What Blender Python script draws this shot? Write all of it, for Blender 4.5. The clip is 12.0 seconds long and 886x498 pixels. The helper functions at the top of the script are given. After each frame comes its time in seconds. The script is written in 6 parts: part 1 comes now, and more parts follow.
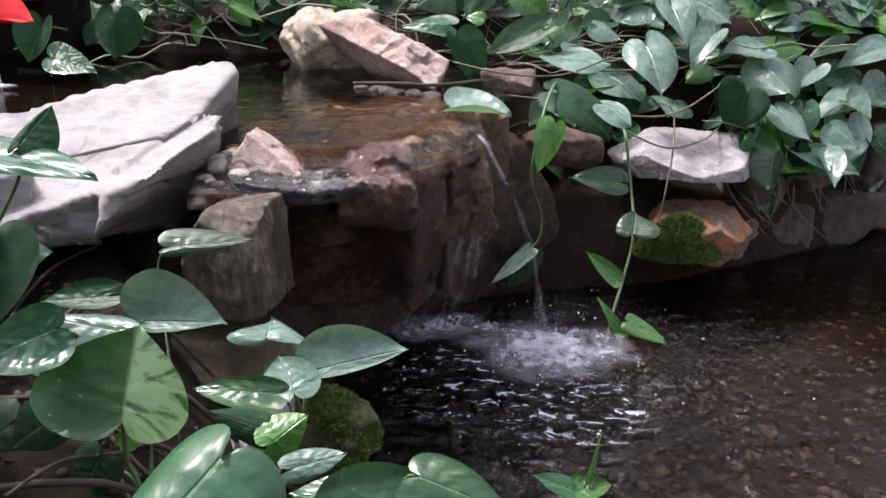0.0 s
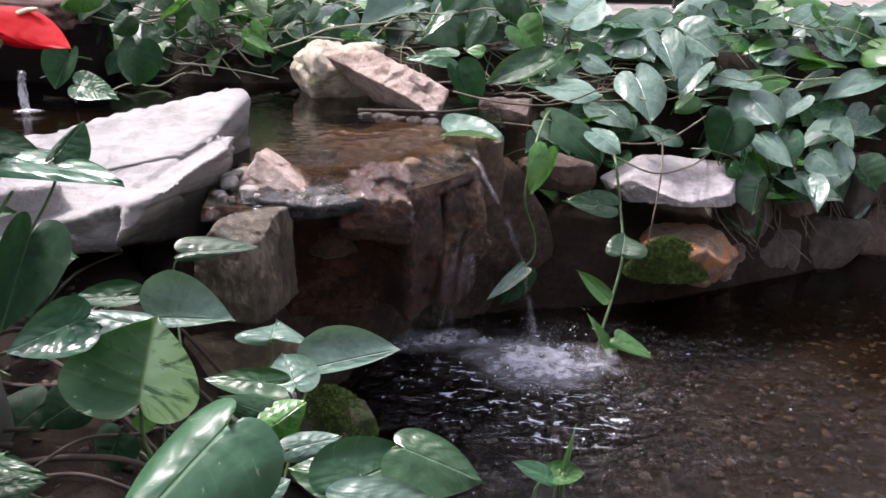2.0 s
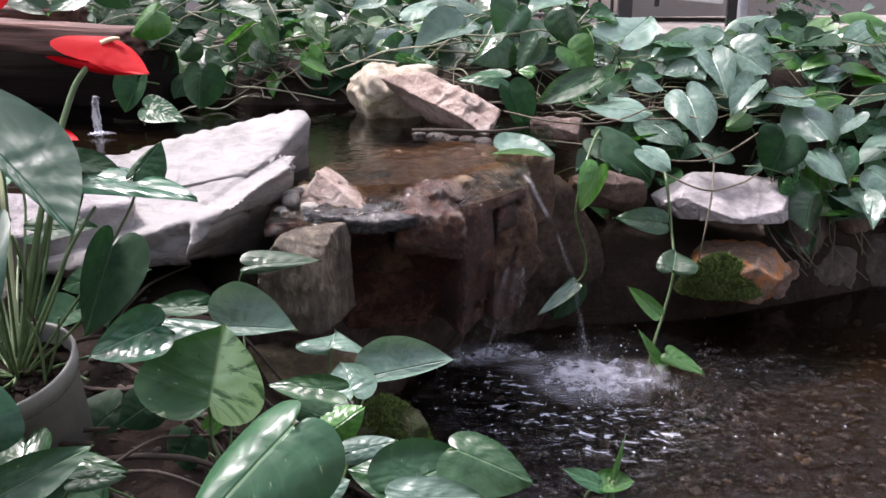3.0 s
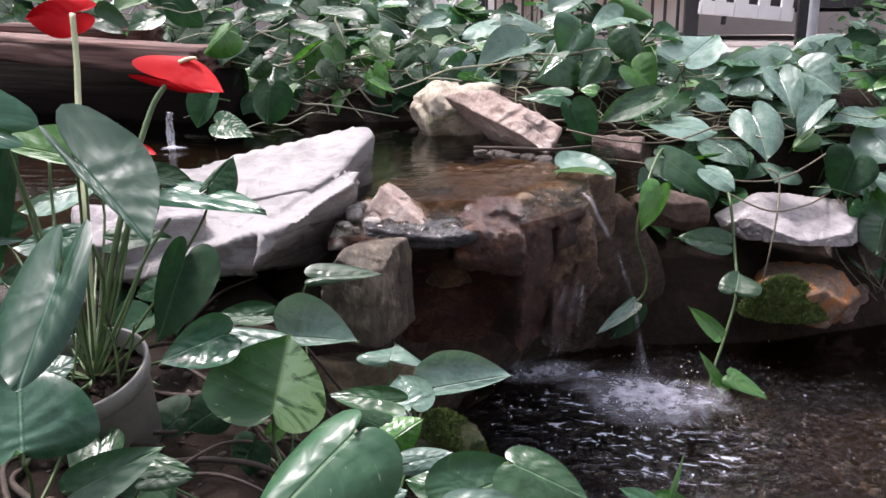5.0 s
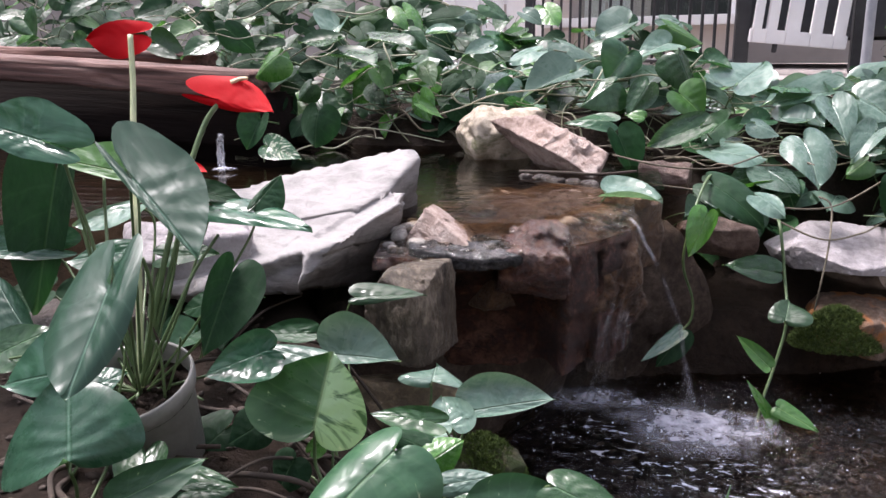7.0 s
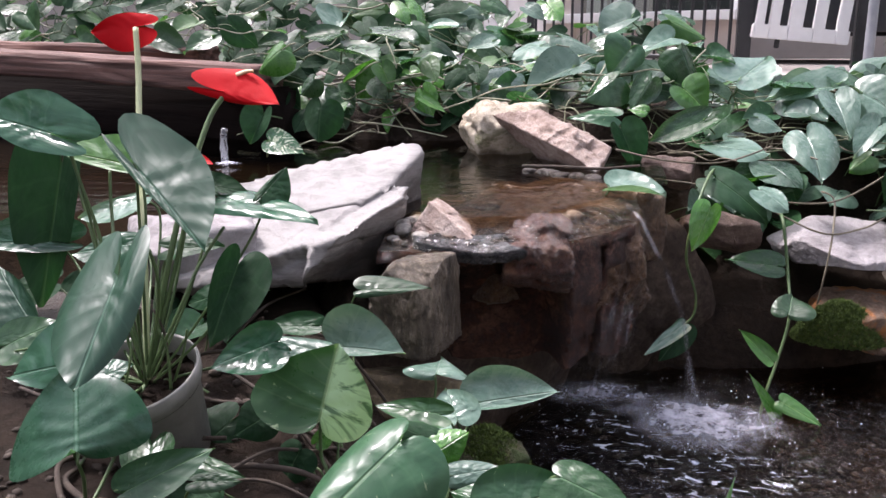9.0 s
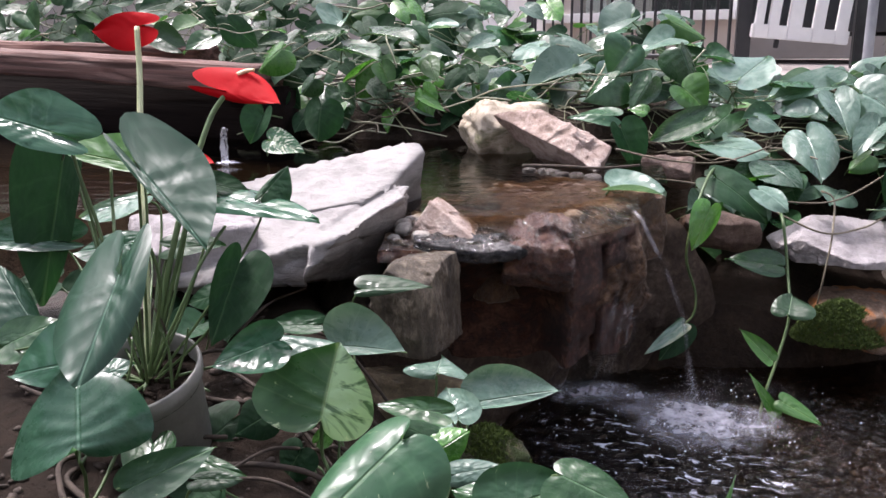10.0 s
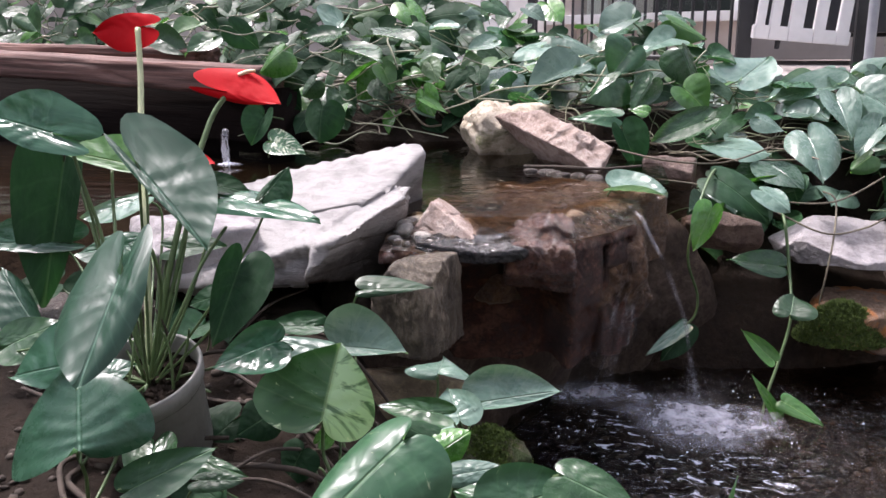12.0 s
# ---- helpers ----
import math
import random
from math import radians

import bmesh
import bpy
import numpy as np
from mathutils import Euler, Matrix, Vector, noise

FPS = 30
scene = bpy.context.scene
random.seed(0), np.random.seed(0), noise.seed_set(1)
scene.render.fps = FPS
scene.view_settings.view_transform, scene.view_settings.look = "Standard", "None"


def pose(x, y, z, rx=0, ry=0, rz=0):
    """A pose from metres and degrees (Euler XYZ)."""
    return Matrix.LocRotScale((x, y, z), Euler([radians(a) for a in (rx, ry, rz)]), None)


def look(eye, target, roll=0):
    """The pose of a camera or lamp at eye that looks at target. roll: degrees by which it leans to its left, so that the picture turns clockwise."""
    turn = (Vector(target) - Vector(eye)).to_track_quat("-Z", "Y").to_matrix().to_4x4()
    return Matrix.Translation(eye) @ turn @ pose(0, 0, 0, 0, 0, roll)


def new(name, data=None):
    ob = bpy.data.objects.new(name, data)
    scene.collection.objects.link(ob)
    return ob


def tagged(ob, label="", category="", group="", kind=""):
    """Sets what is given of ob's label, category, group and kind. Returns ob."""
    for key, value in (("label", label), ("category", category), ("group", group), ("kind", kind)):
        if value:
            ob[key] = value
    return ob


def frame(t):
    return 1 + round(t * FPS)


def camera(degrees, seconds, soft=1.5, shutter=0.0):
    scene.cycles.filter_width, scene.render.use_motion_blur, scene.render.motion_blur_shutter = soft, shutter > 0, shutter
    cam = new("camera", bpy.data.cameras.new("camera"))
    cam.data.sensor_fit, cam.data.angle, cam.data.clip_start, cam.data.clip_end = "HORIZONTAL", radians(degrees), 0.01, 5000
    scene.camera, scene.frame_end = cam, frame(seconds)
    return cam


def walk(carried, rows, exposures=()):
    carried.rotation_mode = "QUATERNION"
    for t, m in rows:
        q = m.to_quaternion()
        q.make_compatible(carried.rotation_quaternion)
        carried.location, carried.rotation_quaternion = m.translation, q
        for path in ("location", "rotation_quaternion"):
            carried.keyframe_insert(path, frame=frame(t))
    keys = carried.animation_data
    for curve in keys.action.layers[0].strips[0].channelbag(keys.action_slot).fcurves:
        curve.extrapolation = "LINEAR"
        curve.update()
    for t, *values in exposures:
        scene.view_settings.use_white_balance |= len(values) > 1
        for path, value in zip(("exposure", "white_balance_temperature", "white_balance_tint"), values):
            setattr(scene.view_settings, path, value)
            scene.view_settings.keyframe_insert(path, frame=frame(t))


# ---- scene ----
cam = camera(56.3, 12.0, 1.5, 0.4)

# seconds, place, then yaw, pitch and roll in degrees
PATH = [
    (0.0, 0.0000, 0.0000, 0.6600, 0.000, -20.746, 0.211),
    (0.5, 0.0044, -0.0124, 0.6609, -0.082, -19.675, 0.733),
    (1.0, 0.0148, -0.0358, 0.6591, -0.159, -19.549, 0.854),
    (1.5, 0.0176, -0.0597, 0.6594, -0.168, -19.336, 0.955),
    (2.0, 0.0244, -0.0920, 0.6614, 0.760, -18.432, 0.422),
    (2.5, 0.0219, -0.1177, 0.6641, 3.188, -17.709, -0.213),
    (3.0, 0.0231, -0.1302, 0.6657, 4.445, -17.057, -0.610),
    (3.5, 0.0249, -0.1358, 0.6670, 5.815, -16.524, -0.824),
    (5.5, 0.0231, -0.1458, 0.6694, 9.021, -15.740, -0.625),
    (6.0, 0.0245, -0.1431, 0.6686, 9.659, -15.246, -0.629),
    (6.5, 0.0220, -0.1446, 0.6644, 11.607, -14.066, -0.788),
    (7.0, 0.0234, -0.1467, 0.6616, 11.789, -13.971, -0.609),
    (9.0, 0.0193, -0.1508, 0.6578, 11.860, -14.220, -0.587),
    (9.5, 0.0190, -0.1508, 0.6574, 11.792, -14.264, -0.574),
    (10.0, 0.0175, -0.1526, 0.6569, 11.800, -14.220, -0.570),
    (10.5, 0.0183, -0.1524, 0.6557, 11.746, -14.170, -0.590),
    (11.0, 0.0155, -0.1536, 0.6552, 11.744, -14.170, -0.615),
    (11.5, 0.0166, -0.1546, 0.6550, 11.816, -14.081, -0.669),
    (12.0, 0.0176, -0.1519, 0.6551, 11.897, -14.094, -0.682),
]


def cam_pose(x, y, z, yaw, pitch, roll):
    """Looking along +y at yaw 0; roll leans to the left."""
    return pose(x, y, z, 90 + pitch, 0, yaw) @ pose(0, 0, 0, 0, 0, roll)


EXPOSURE = 1.36
walk(cam, [(r[0], cam_pose(*r[1:])) for r in PATH], [(0.0, EXPOSURE, 6350, 20), (12.0, EXPOSURE, 6350, 20)])

# ---- light: a pale sky over a glass roof, and a wide soft sun ----
world = bpy.data.worlds.new("world")
scene.world = world
world.use_nodes = True
wn = world.node_tree
sky = wn.nodes.new("ShaderNodeTexSky")
sky.sky_type = "NISHITA"
sky.sun_disc = False
sky.sun_elevation = radians(62)
sky.sun_rotation = radians(-50)
sky.dust_density = 4.0
pale = wn.nodes.new("ShaderNodeHueSaturation")
pale.inputs["Saturation"].default_value = 0.55
wn.links.new(sky.outputs[0], pale.inputs["Color"])
wn.links.new(pale.outputs[0], wn.nodes["Background"].inputs["Color"])
wn.nodes["Background"].inputs["Strength"].default_value = 0.192

sun = new("sun", bpy.data.lights.new("sun", "SUN"))
sun.data.energy = 3.0
sun.data.angle = radians(9)
sun.data.color = (1.0, 0.965, 0.93)
sun.matrix_world = look((-2.3, 2.2, 4.5), (0, 1.2, 0.2))

WL, WU = -0.045, 0.385      # the two water levels


# ---- materials ----
def nodes_of(name, rough=0.6, metal=0.0):
    m = bpy.data.materials.new(name)
    m.use_nodes = True
    nt = m.node_tree
    b = nt.nodes["Principled BSDF"]
    b.inputs["Roughness"].default_value = rough
    b.inputs["Metallic"].default_value = metal
    return m, nt, b


def add(nt, kind, **vals):
    n = nt.nodes.new(kind)
    for k, v in vals.items():
        n.inputs[k].default_value = v
    return n


def ramp(nt, src, stops):
    r = nt.nodes.new("ShaderNodeValToRGB")
    e = r.color_ramp.elements
    while len(e) < len(stops):
        e.new(0.5)
    for el, (p, c) in zip(e, stops):
        el.position = p
        el.color = (*c, 1) if len(c) == 3 else c
    nt.links.new(src, r.inputs[0])
    return r.outputs[0]


def mix(nt, fac, a, b, mode="MIX"):
    n = nt.nodes.new("ShaderNodeMix")
    n.data_type, n.blend_type = "RGBA", mode
    for sock, v in ((n.inputs[0], fac), (n.inputs[6], a), (n.inputs[7], b)):
        if isinstance(v, bpy.types.NodeSocket):
            nt.links.new(v, sock)
        elif isinstance(v, (int, float)):
            sock.default_value = v
        else:
            sock.default_value = (*v, 1)
    return n.outputs[2]


def math_node(nt, op, a, b=0.0, c=0.0):
    n = nt.nodes.new("ShaderNodeMath")
    n.operation = op
    for sock, v in zip(n.inputs, (a, b, c)):
        if isinstance(v, bpy.types.NodeSocket):
            nt.links.new(v, sock)
        else:
            sock.default_value = v
    return n.outputs[0]


def noise_of(nt, vec, scale, detail=6.0, rough=0.55, distort=0.0, stretch=None):
    if stretch:
        mp = nt.nodes.new("ShaderNodeMapping")
        mp.inputs["Scale"].default_value = stretch
        nt.links.new(vec, mp.inputs["Vector"])
        vec = mp.outputs[0]
    n = add(nt, "ShaderNodeTexNoise", Scale=scale, Detail=detail, Roughness=rough, Distortion=distort)
    nt.links.new(vec, n.inputs["Vector"])
    return n.outputs["Fac"]


def bumped(nt, b, height, strength, dist=0.01):
    n = add(nt, "ShaderNodeBump", Strength=strength, Distance=dist)
    nt.links.new(height, n.inputs["Height"])
    nt.links.new(n.outputs[0], b.inputs["Normal"])
    return n


def stone_mat(name, dark, mid, light, scale=9.0, rough=0.85, bump=0.6, stretch=None, blotch=None, blotch_at=0.58, grain=0.8, side_shade=None):
    """Stone with blotches, grain and pits at real size."""
    m, nt, b = nodes_of(name, rough)
    tc = nt.nodes.new("ShaderNodeTexCoord")
    v = tc.outputs["Object"]
    big = noise_of(nt, v, scale, 5, 0.6, 0.4, stretch)
    midn = noise_of(nt, v, scale * 6, 6, 0.65, 0.6, stretch)
    fine = noise_of(nt, v, scale * 34, 5, 0.7, 0.2, stretch)
    tone = mix(nt, 0.45, big, midn)
    col = ramp(nt, tone, [(0.34, dark), (0.5, mid), (0.66, light)])
    col = mix(nt, grain, col, ramp(nt, fine, [(0.32, (0.74, 0.73, 0.72)), (0.60, (1.05, 1.04, 1.03))]), "MULTIPLY")
    if blotch:
        where = ramp(nt, noise_of(nt, v, scale * 0.8, 6, 0.65, 0.8), [(blotch_at - 0.06, (0, 0, 0)), (blotch_at + 0.05, (1, 1, 1))])
        col = mix(nt, where, col, blotch)
    if side_shade:
        # across the direction given, colour below the top darkens to imitate side shade
        bed, deep, depth = side_shade
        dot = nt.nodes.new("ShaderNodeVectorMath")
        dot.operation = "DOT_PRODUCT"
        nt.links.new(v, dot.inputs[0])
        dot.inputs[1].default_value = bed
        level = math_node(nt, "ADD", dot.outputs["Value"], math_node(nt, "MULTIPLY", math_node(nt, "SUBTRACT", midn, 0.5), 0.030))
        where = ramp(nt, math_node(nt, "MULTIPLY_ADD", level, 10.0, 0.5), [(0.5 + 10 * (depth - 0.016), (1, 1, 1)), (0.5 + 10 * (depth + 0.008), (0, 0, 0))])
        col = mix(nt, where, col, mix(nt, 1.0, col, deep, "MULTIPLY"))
    nt.links.new(col, b.inputs["Base Color"])
    h = mix(nt, 0.30, mix(nt, 0.5, big, midn), fine)
    bumped(nt, b, h, min(1.0, bump * 1.3), 0.022)
    if rough < 0.6:
        nt.links.new(ramp(nt, fine, [(0.3, (rough * 0.5,) * 3), (0.7, (rough * 1.6,) * 3)]), b.inputs["Roughness"])
    return m


# the final tuple paints the slab's shaded lower sides darker
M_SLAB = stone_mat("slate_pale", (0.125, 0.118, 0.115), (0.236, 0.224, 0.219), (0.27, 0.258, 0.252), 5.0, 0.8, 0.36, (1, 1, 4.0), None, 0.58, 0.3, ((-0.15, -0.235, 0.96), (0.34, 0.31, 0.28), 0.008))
M_ROCK_PINK = stone_mat("stone_pink", (0.18, 0.115, 0.085), (0.45, 0.345, 0.30), (0.64, 0.56, 0.51), 10.0, 0.8, 0.8)
M_ROCK_CREAM = stone_mat("stone_cream", (0.22, 0.17, 0.10), (0.52, 0.45, 0.35), (0.66, 0.60, 0.50), 10.0, 0.8, 0.7, None, (0.09, 0.10, 0.02), 0.6)
M_ROCK_GREY = stone_mat("stone_grey", (0.12, 0.108, 0.108), (0.27, 0.248, 0.252), (0.36, 0.338, 0.342), 8.0, 0.8, 0.4, None, None, 0.58, 0.5)
M_BLOCK = stone_mat("stone_block", (0.030, 0.023, 0.016), (0.12, 0.094, 0.066), (0.42, 0.35, 0.27), 16.0, 0.5, 1.0, (1, 1, 0.45))
M_WET = stone_mat("stone_wet_brown", (0.034, 0.022, 0.015), (0.095, 0.055, 0.034), (0.26, 0.155, 0.085), 14.0, 0.3, 0.8)
M_RED = stone_mat("stone_wet_red", (0.024, 0.011, 0.008), (0.066, 0.028, 0.020), (0.19, 0.095, 0.062), 14.0, 0.16, 0.8)
M_RED.node_tree.nodes["Principled BSDF"].inputs["Specular IOR Level"].default_value = 0.5
M_RUST = stone_mat("stone_rust", (0.020, 0.011, 0.007), (0.13, 0.070, 0.036), (0.38, 0.25, 0.15), 22.0, 0.4, 0.9, None, (0.012, 0.009, 0.008), 0.60)
M_DARK = stone_mat("stone_wet_dark", (0.026, 0.020, 0.016), (0.070, 0.054, 0.044), (0.15, 0.12, 0.10), 10.0, 0.4, 0.7)
M_RIM = stone_mat("stone_wet_black", (0.012, 0.011, 0.011), (0.030, 0.027, 0.026), (0.10, 0.09, 0.085), 18.0, 0.16, 0.9)
M_RECESS = stone_mat("stone_recess", (0.032, 0.024, 0.020), (0.072, 0.054, 0.044), (0.14, 0.11, 0.09), 12.0, 0.9, 0.9)
M_RECESS.node_tree.nodes["Principled BSDF"].inputs["Specular IOR Level"].default_value = 0.1
M_GLINT = stone_mat("stone_wet_glinting", (0.030, 0.011, 0.007), (0.085, 0.030, 0.018), (0.24, 0.12, 0.07), 14.0, 0.3, 0.8)
for m in (M_GLINT, M_RIM):
    # running water clings to the stone
    wet = m.node_tree.nodes["Principled BSDF"].inputs
    wet["Coat Weight"].default_value = 1.0
    wet["Coat Roughness"].default_value = 0.03
    wet["Specular IOR Level"].default_value = 0.3
    m.node_tree.links.new(wet["Normal"].links[0].from_socket, wet["Coat Normal"])
M_MOSSY = stone_mat("stone_mossy", (0.02, 0.02, 0.010), (0.06, 0.058, 0.026), (0.14, 0.13, 0.06), 14.0, 0.9, 0.9, None, (0.03, 0.05, 0.008), 0.5)
M_ORANGE = stone_mat("stone_lichen", (0.08, 0.045, 0.025), (0.22, 0.145, 0.10), (0.38, 0.29, 0.24), 16.0, 0.85, 0.8, None, (0.40, 0.15, 0.04), 0.55)
M_BROWN = stone_mat("stone_brown", (0.04, 0.029, 0.016), (0.13, 0.095, 0.055), (0.30, 0.24, 0.14), 11.0, 0.6, 0.7, None, (0.22, 0.15, 0.03), 0.62)
M_LEDGE = stone_mat("stone_ledge", (0.045, 0.026, 0.014), (0.20, 0.115, 0.058), (0.44, 0.32, 0.21), 26.0, 0.4, 0.8)
M_BANK = stone_mat("stone_bank", (0.05, 0.030, 0.023), (0.15, 0.095, 0.075), (0.29, 0.21, 0.175), 11.0, 0.6, 0.8)
M_PEBBLE = stone_mat("pebble", (0.12, 0.105, 0.09), (0.25, 0.23, 0.205), (0.40, 0.38, 0.35), 14.0, 0.6, 0.2)


def soil_mat():
    m, nt, b = nodes_of("soil", 0.9)
    v = nt.nodes.new("ShaderNodeTexCoord").outputs["Object"]
    big = noise_of(nt, v, 4, 6, 0.6, 0.5)
    fine = noise_of(nt, v, 60, 8, 0.7)
    col = ramp(nt, big, [(0.3, (0.014, 0.010, 0.008)), (0.5, (0.028, 0.020, 0.015)), (0.75, (0.055, 0.040, 0.031))])
    col = mix(nt, 0.6, col, ramp(nt, fine, [(0.3, (0.4, 0.4, 0.4)), (0.7, (1.3, 1.25, 1.2))]), "MULTIPLY")
    nt.links.new(col, b.inputs["Base Color"])
    bumped(nt, b, mix(nt, 0.6, big, fine), 0.9, 0.03)
    return m


M_SOIL = soil_mat()
M_SOIL.node_tree.nodes["Principled BSDF"].inputs["Specular IOR Level"].default_value = 0.12


def water_mat(name, tint, ripple, fine_scale, base_strength, stir=None):
    """Clear brownish water: a mirror by Fresnel over a tinted clear body."""
    m = bpy.data.materials.new(name)
    m.use_nodes = True
    nt = m.node_tree
    nt.nodes.remove(nt.nodes["Principled BSDF"])
    out = nt.nodes["Material Output"]
    v = nt.nodes.new("ShaderNodeTexCoord").outputs["Object"]
    h = noise_of(nt, v, fine_scale, 4, 0.55, 0.6)
    bump = add(nt, "ShaderNodeBump", Strength=base_strength, Distance=ripple)
    nt.links.new(h, bump.inputs["Height"])
    if stir:
        away = nt.nodes.new("ShaderNodeVectorMath")
        away.operation = "DISTANCE"
        nt.links.new(v, away.inputs[0])
        away.inputs[1].default_value = stir
        nt.links.new(ramp(nt, away.outputs["Value"], [(0.22, (0.9,) * 3), (0.42, (0.45,) * 3), (0.66, (base_strength,) * 3)]), bump.inputs["Strength"])
    gl = add(nt, "ShaderNodeBsdfGlossy", Roughness=0.05)
    nt.links.new(bump.outputs[0], gl.inputs["Normal"])
    tr = nt.nodes.new("ShaderNodeBsdfTransparent")
    tr.inputs[0].default_value = (*tint, 1)
    fr = add(nt, "ShaderNodeFresnel", IOR=1.33)
    nt.links.new(bump.outputs[0], fr.inputs["Normal"])
    mx = nt.nodes.new("ShaderNodeMixShader")
    nt.links.new(fr.outputs[0], mx.inputs[0])
    nt.links.new(tr.outputs[0], mx.inputs[1])
    nt.links.new(gl.outputs[0], mx.inputs[2])
    nt.links.new(mx.outputs[0], out.inputs["Surface"])
    return m


M_WATER_LOW = water_mat("water_lower", (0.62, 0.53, 0.43), 0.030, 36, 0.035, (0.15, 1.20, WL))
M_WATER_UP = water_mat("water_upper", (0.52, 0.44, 0.33), 0.004, 22, 0.20)
M_WATER_FILM = water_mat("water_film", (0.86, 0.80, 0.72), 0.030, 46, 0.9)


def leaf_mat(name, low, high, vein, cream=None, cream_at=0.62, rough=0.36, sector=None, quilt=0.065):
    """Leaf with a pale midrib, side veins, and streaks of cream where asked; u runs across, v from base to tip."""
    m, nt, b = nodes_of(name, rough)
    uv = nt.nodes.new("ShaderNodeTexCoord").outputs["UV"]
    sep = nt.nodes.new("ShaderNodeSeparateXYZ")
    nt.links.new(uv, sep.inputs[0])
    u = math_node(nt, "ABSOLUTE", math_node(nt, "SUBTRACT", sep.outputs[0], 0.5))
    info = nt.nodes.new("ShaderNodeObjectInfo")
    rnd = info.outputs["Random"]
    shiftv = nt.nodes.new("ShaderNodeCombineXYZ")
    for axis, node in enumerate((sep.outputs[0], sep.outputs[1], math_node(nt, "MULTIPLY", rnd, 37.0))):
        nt.links.new(node, shiftv.inputs[axis])
    ob = shiftv.outputs[0]
    patch = noise_of(nt, ob, 5, 4, 0.6, 0.6)
    col = mix(nt, ramp(nt, patch, [(0.3, (0, 0, 0)), (0.7, (1, 1, 1))]), low, high)
    col = mix(nt, math_node(nt, "MULTIPLY", rnd, 0.75), col, [c * 0.5 for c in low])
    # side veins sweep from the midrib towards the tip
    phase = math_node(nt, "SUBTRACT", sep.outputs[1], math_node(nt, "MULTIPLY", u, 0.42))
    wave = math_node(nt, "SINE", math_node(nt, "ADD", math_node(nt, "MULTIPLY", phase, 40.0), math_node(nt, "MULTIPLY", noise_of(nt, ob, 2.5, 2, 0.5), 5.0)))
    side = ramp(nt, wave, [(0.90, (0, 0, 0)), (1.0, (1, 1, 1))])
    mid = ramp(nt, u, [(0.006, (1, 1, 1)), (0.020, (0, 0, 0))])
    col = mix(nt, math_node(nt, "MULTIPLY", side, 0.06), col, vein)
    # one half paler: variegation, plus the light it catches put into colour
    if sector:
        half = ramp(nt, sep.outputs[0], [(0.499, (0, 0, 0)), (0.501, (1, 1, 1))])
        fan = noise_of(nt, ob, 2.2, 3, 0.6, 1.2, (1.0, 3.0, 1.0))
        col = mix(nt, math_node(nt, "MULTIPLY", half, ramp(nt, fan, [(0.40, (0.10,) * 3), (0.52, (0.9,) * 3)])), col, sector)
    if cream:
        mp = nt.nodes.new("ShaderNodeCombineXYZ")
        nt.links.new(math_node(nt, "MULTIPLY", phase, 9.0), mp.inputs[0])
        nt.links.new(math_node(nt, "MULTIPLY", u, 3.2), mp.inputs[1])
        nt.links.new(math_node(nt, "MULTIPLY", rnd, 40.0), mp.inputs[2])
        streak = noise_of(nt, mp.outputs[0], 1.6, 5, 0.65, 0.5)
        col = mix(nt, ramp(nt, streak, [(cream_at, (0, 0, 0)), (cream_at + 0.09, (1, 1, 1))]), col, cream)
    col = mix(nt, math_node(nt, "MULTIPLY", mid, 0.38), col, vein)
    nt.links.new(col, b.inputs["Base Color"])
    bump_h = math_node(nt, "ADD", math_node(nt, "MULTIPLY", wave, quilt), math_node(nt, "MULTIPLY", mid, -1.0))
    bump_h = math_node(nt, "ADD", bump_h, math_node(nt, "MULTIPLY", noise_of(nt, ob, 3.0, 2.5, 0.5, 0.4), 1.5))
    bumped(nt, b, bump_h, 0.45, 0.006)
    spots = ramp(nt, noise_of(nt, ob, 14, 5, 0.7), [(0.3, (rough * 0.8,) * 3), (0.75, (min(1, rough * 1.5),) * 3)])
    vary = math_node(nt, "ADD", math_node(nt, "MULTIPLY", rnd, 0.7), 0.6)
    nt.links.new(math_node(nt, "MULTIPLY", spots, vary), b.inputs["Roughness"])
    b.inputs["Specular IOR Level"].default_value = 0.55
    thin = nt.nodes.new("ShaderNodeBsdfTranslucent")
    nt.links.new(mix(nt, 1.0, col, (1.9, 2.1, 1.1), "MULTIPLY"), thin.inputs["Color"])
    both = nt.nodes.new("ShaderNodeMixShader")
    both.inputs[0].default_value = 0.20
    nt.links.new(b.outputs[0], both.inputs[1])
    nt.links.new(thin.outputs[0], both.inputs[2])
    nt.links.new(both.outputs[0], nt.nodes["Material Output"].inputs["Surface"])
    return m


M_LEAF = leaf_mat("leaf_pothos", (0.019, 0.054, 0.022), (0.046, 0.107, 0.047), (0.12, 0.22, 0.12), rough=0.26)
# dim copy of the leaf: shade behind and among the plants, put into colour
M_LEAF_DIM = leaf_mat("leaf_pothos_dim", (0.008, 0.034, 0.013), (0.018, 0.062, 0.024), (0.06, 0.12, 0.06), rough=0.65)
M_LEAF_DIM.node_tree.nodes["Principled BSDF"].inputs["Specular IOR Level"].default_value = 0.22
M_LEAF_BRIGHT = leaf_mat("leaf_pothos_bright", (0.032, 0.115, 0.02), (0.07, 0.20, 0.035), (0.18, 0.30, 0.10))
M_LEAF_VAR = leaf_mat("leaf_pothos_variegated", (0.021, 0.072, 0.033), (0.052, 0.138, 0.066), (0.14, 0.24, 0.12), (0.40, 0.46, 0.28), 0.655)
for m in (M_LEAF_VAR, M_LEAF):
    m.node_tree.nodes["Principled BSDF"].inputs["Specular IOR Level"].default_value = 0.40
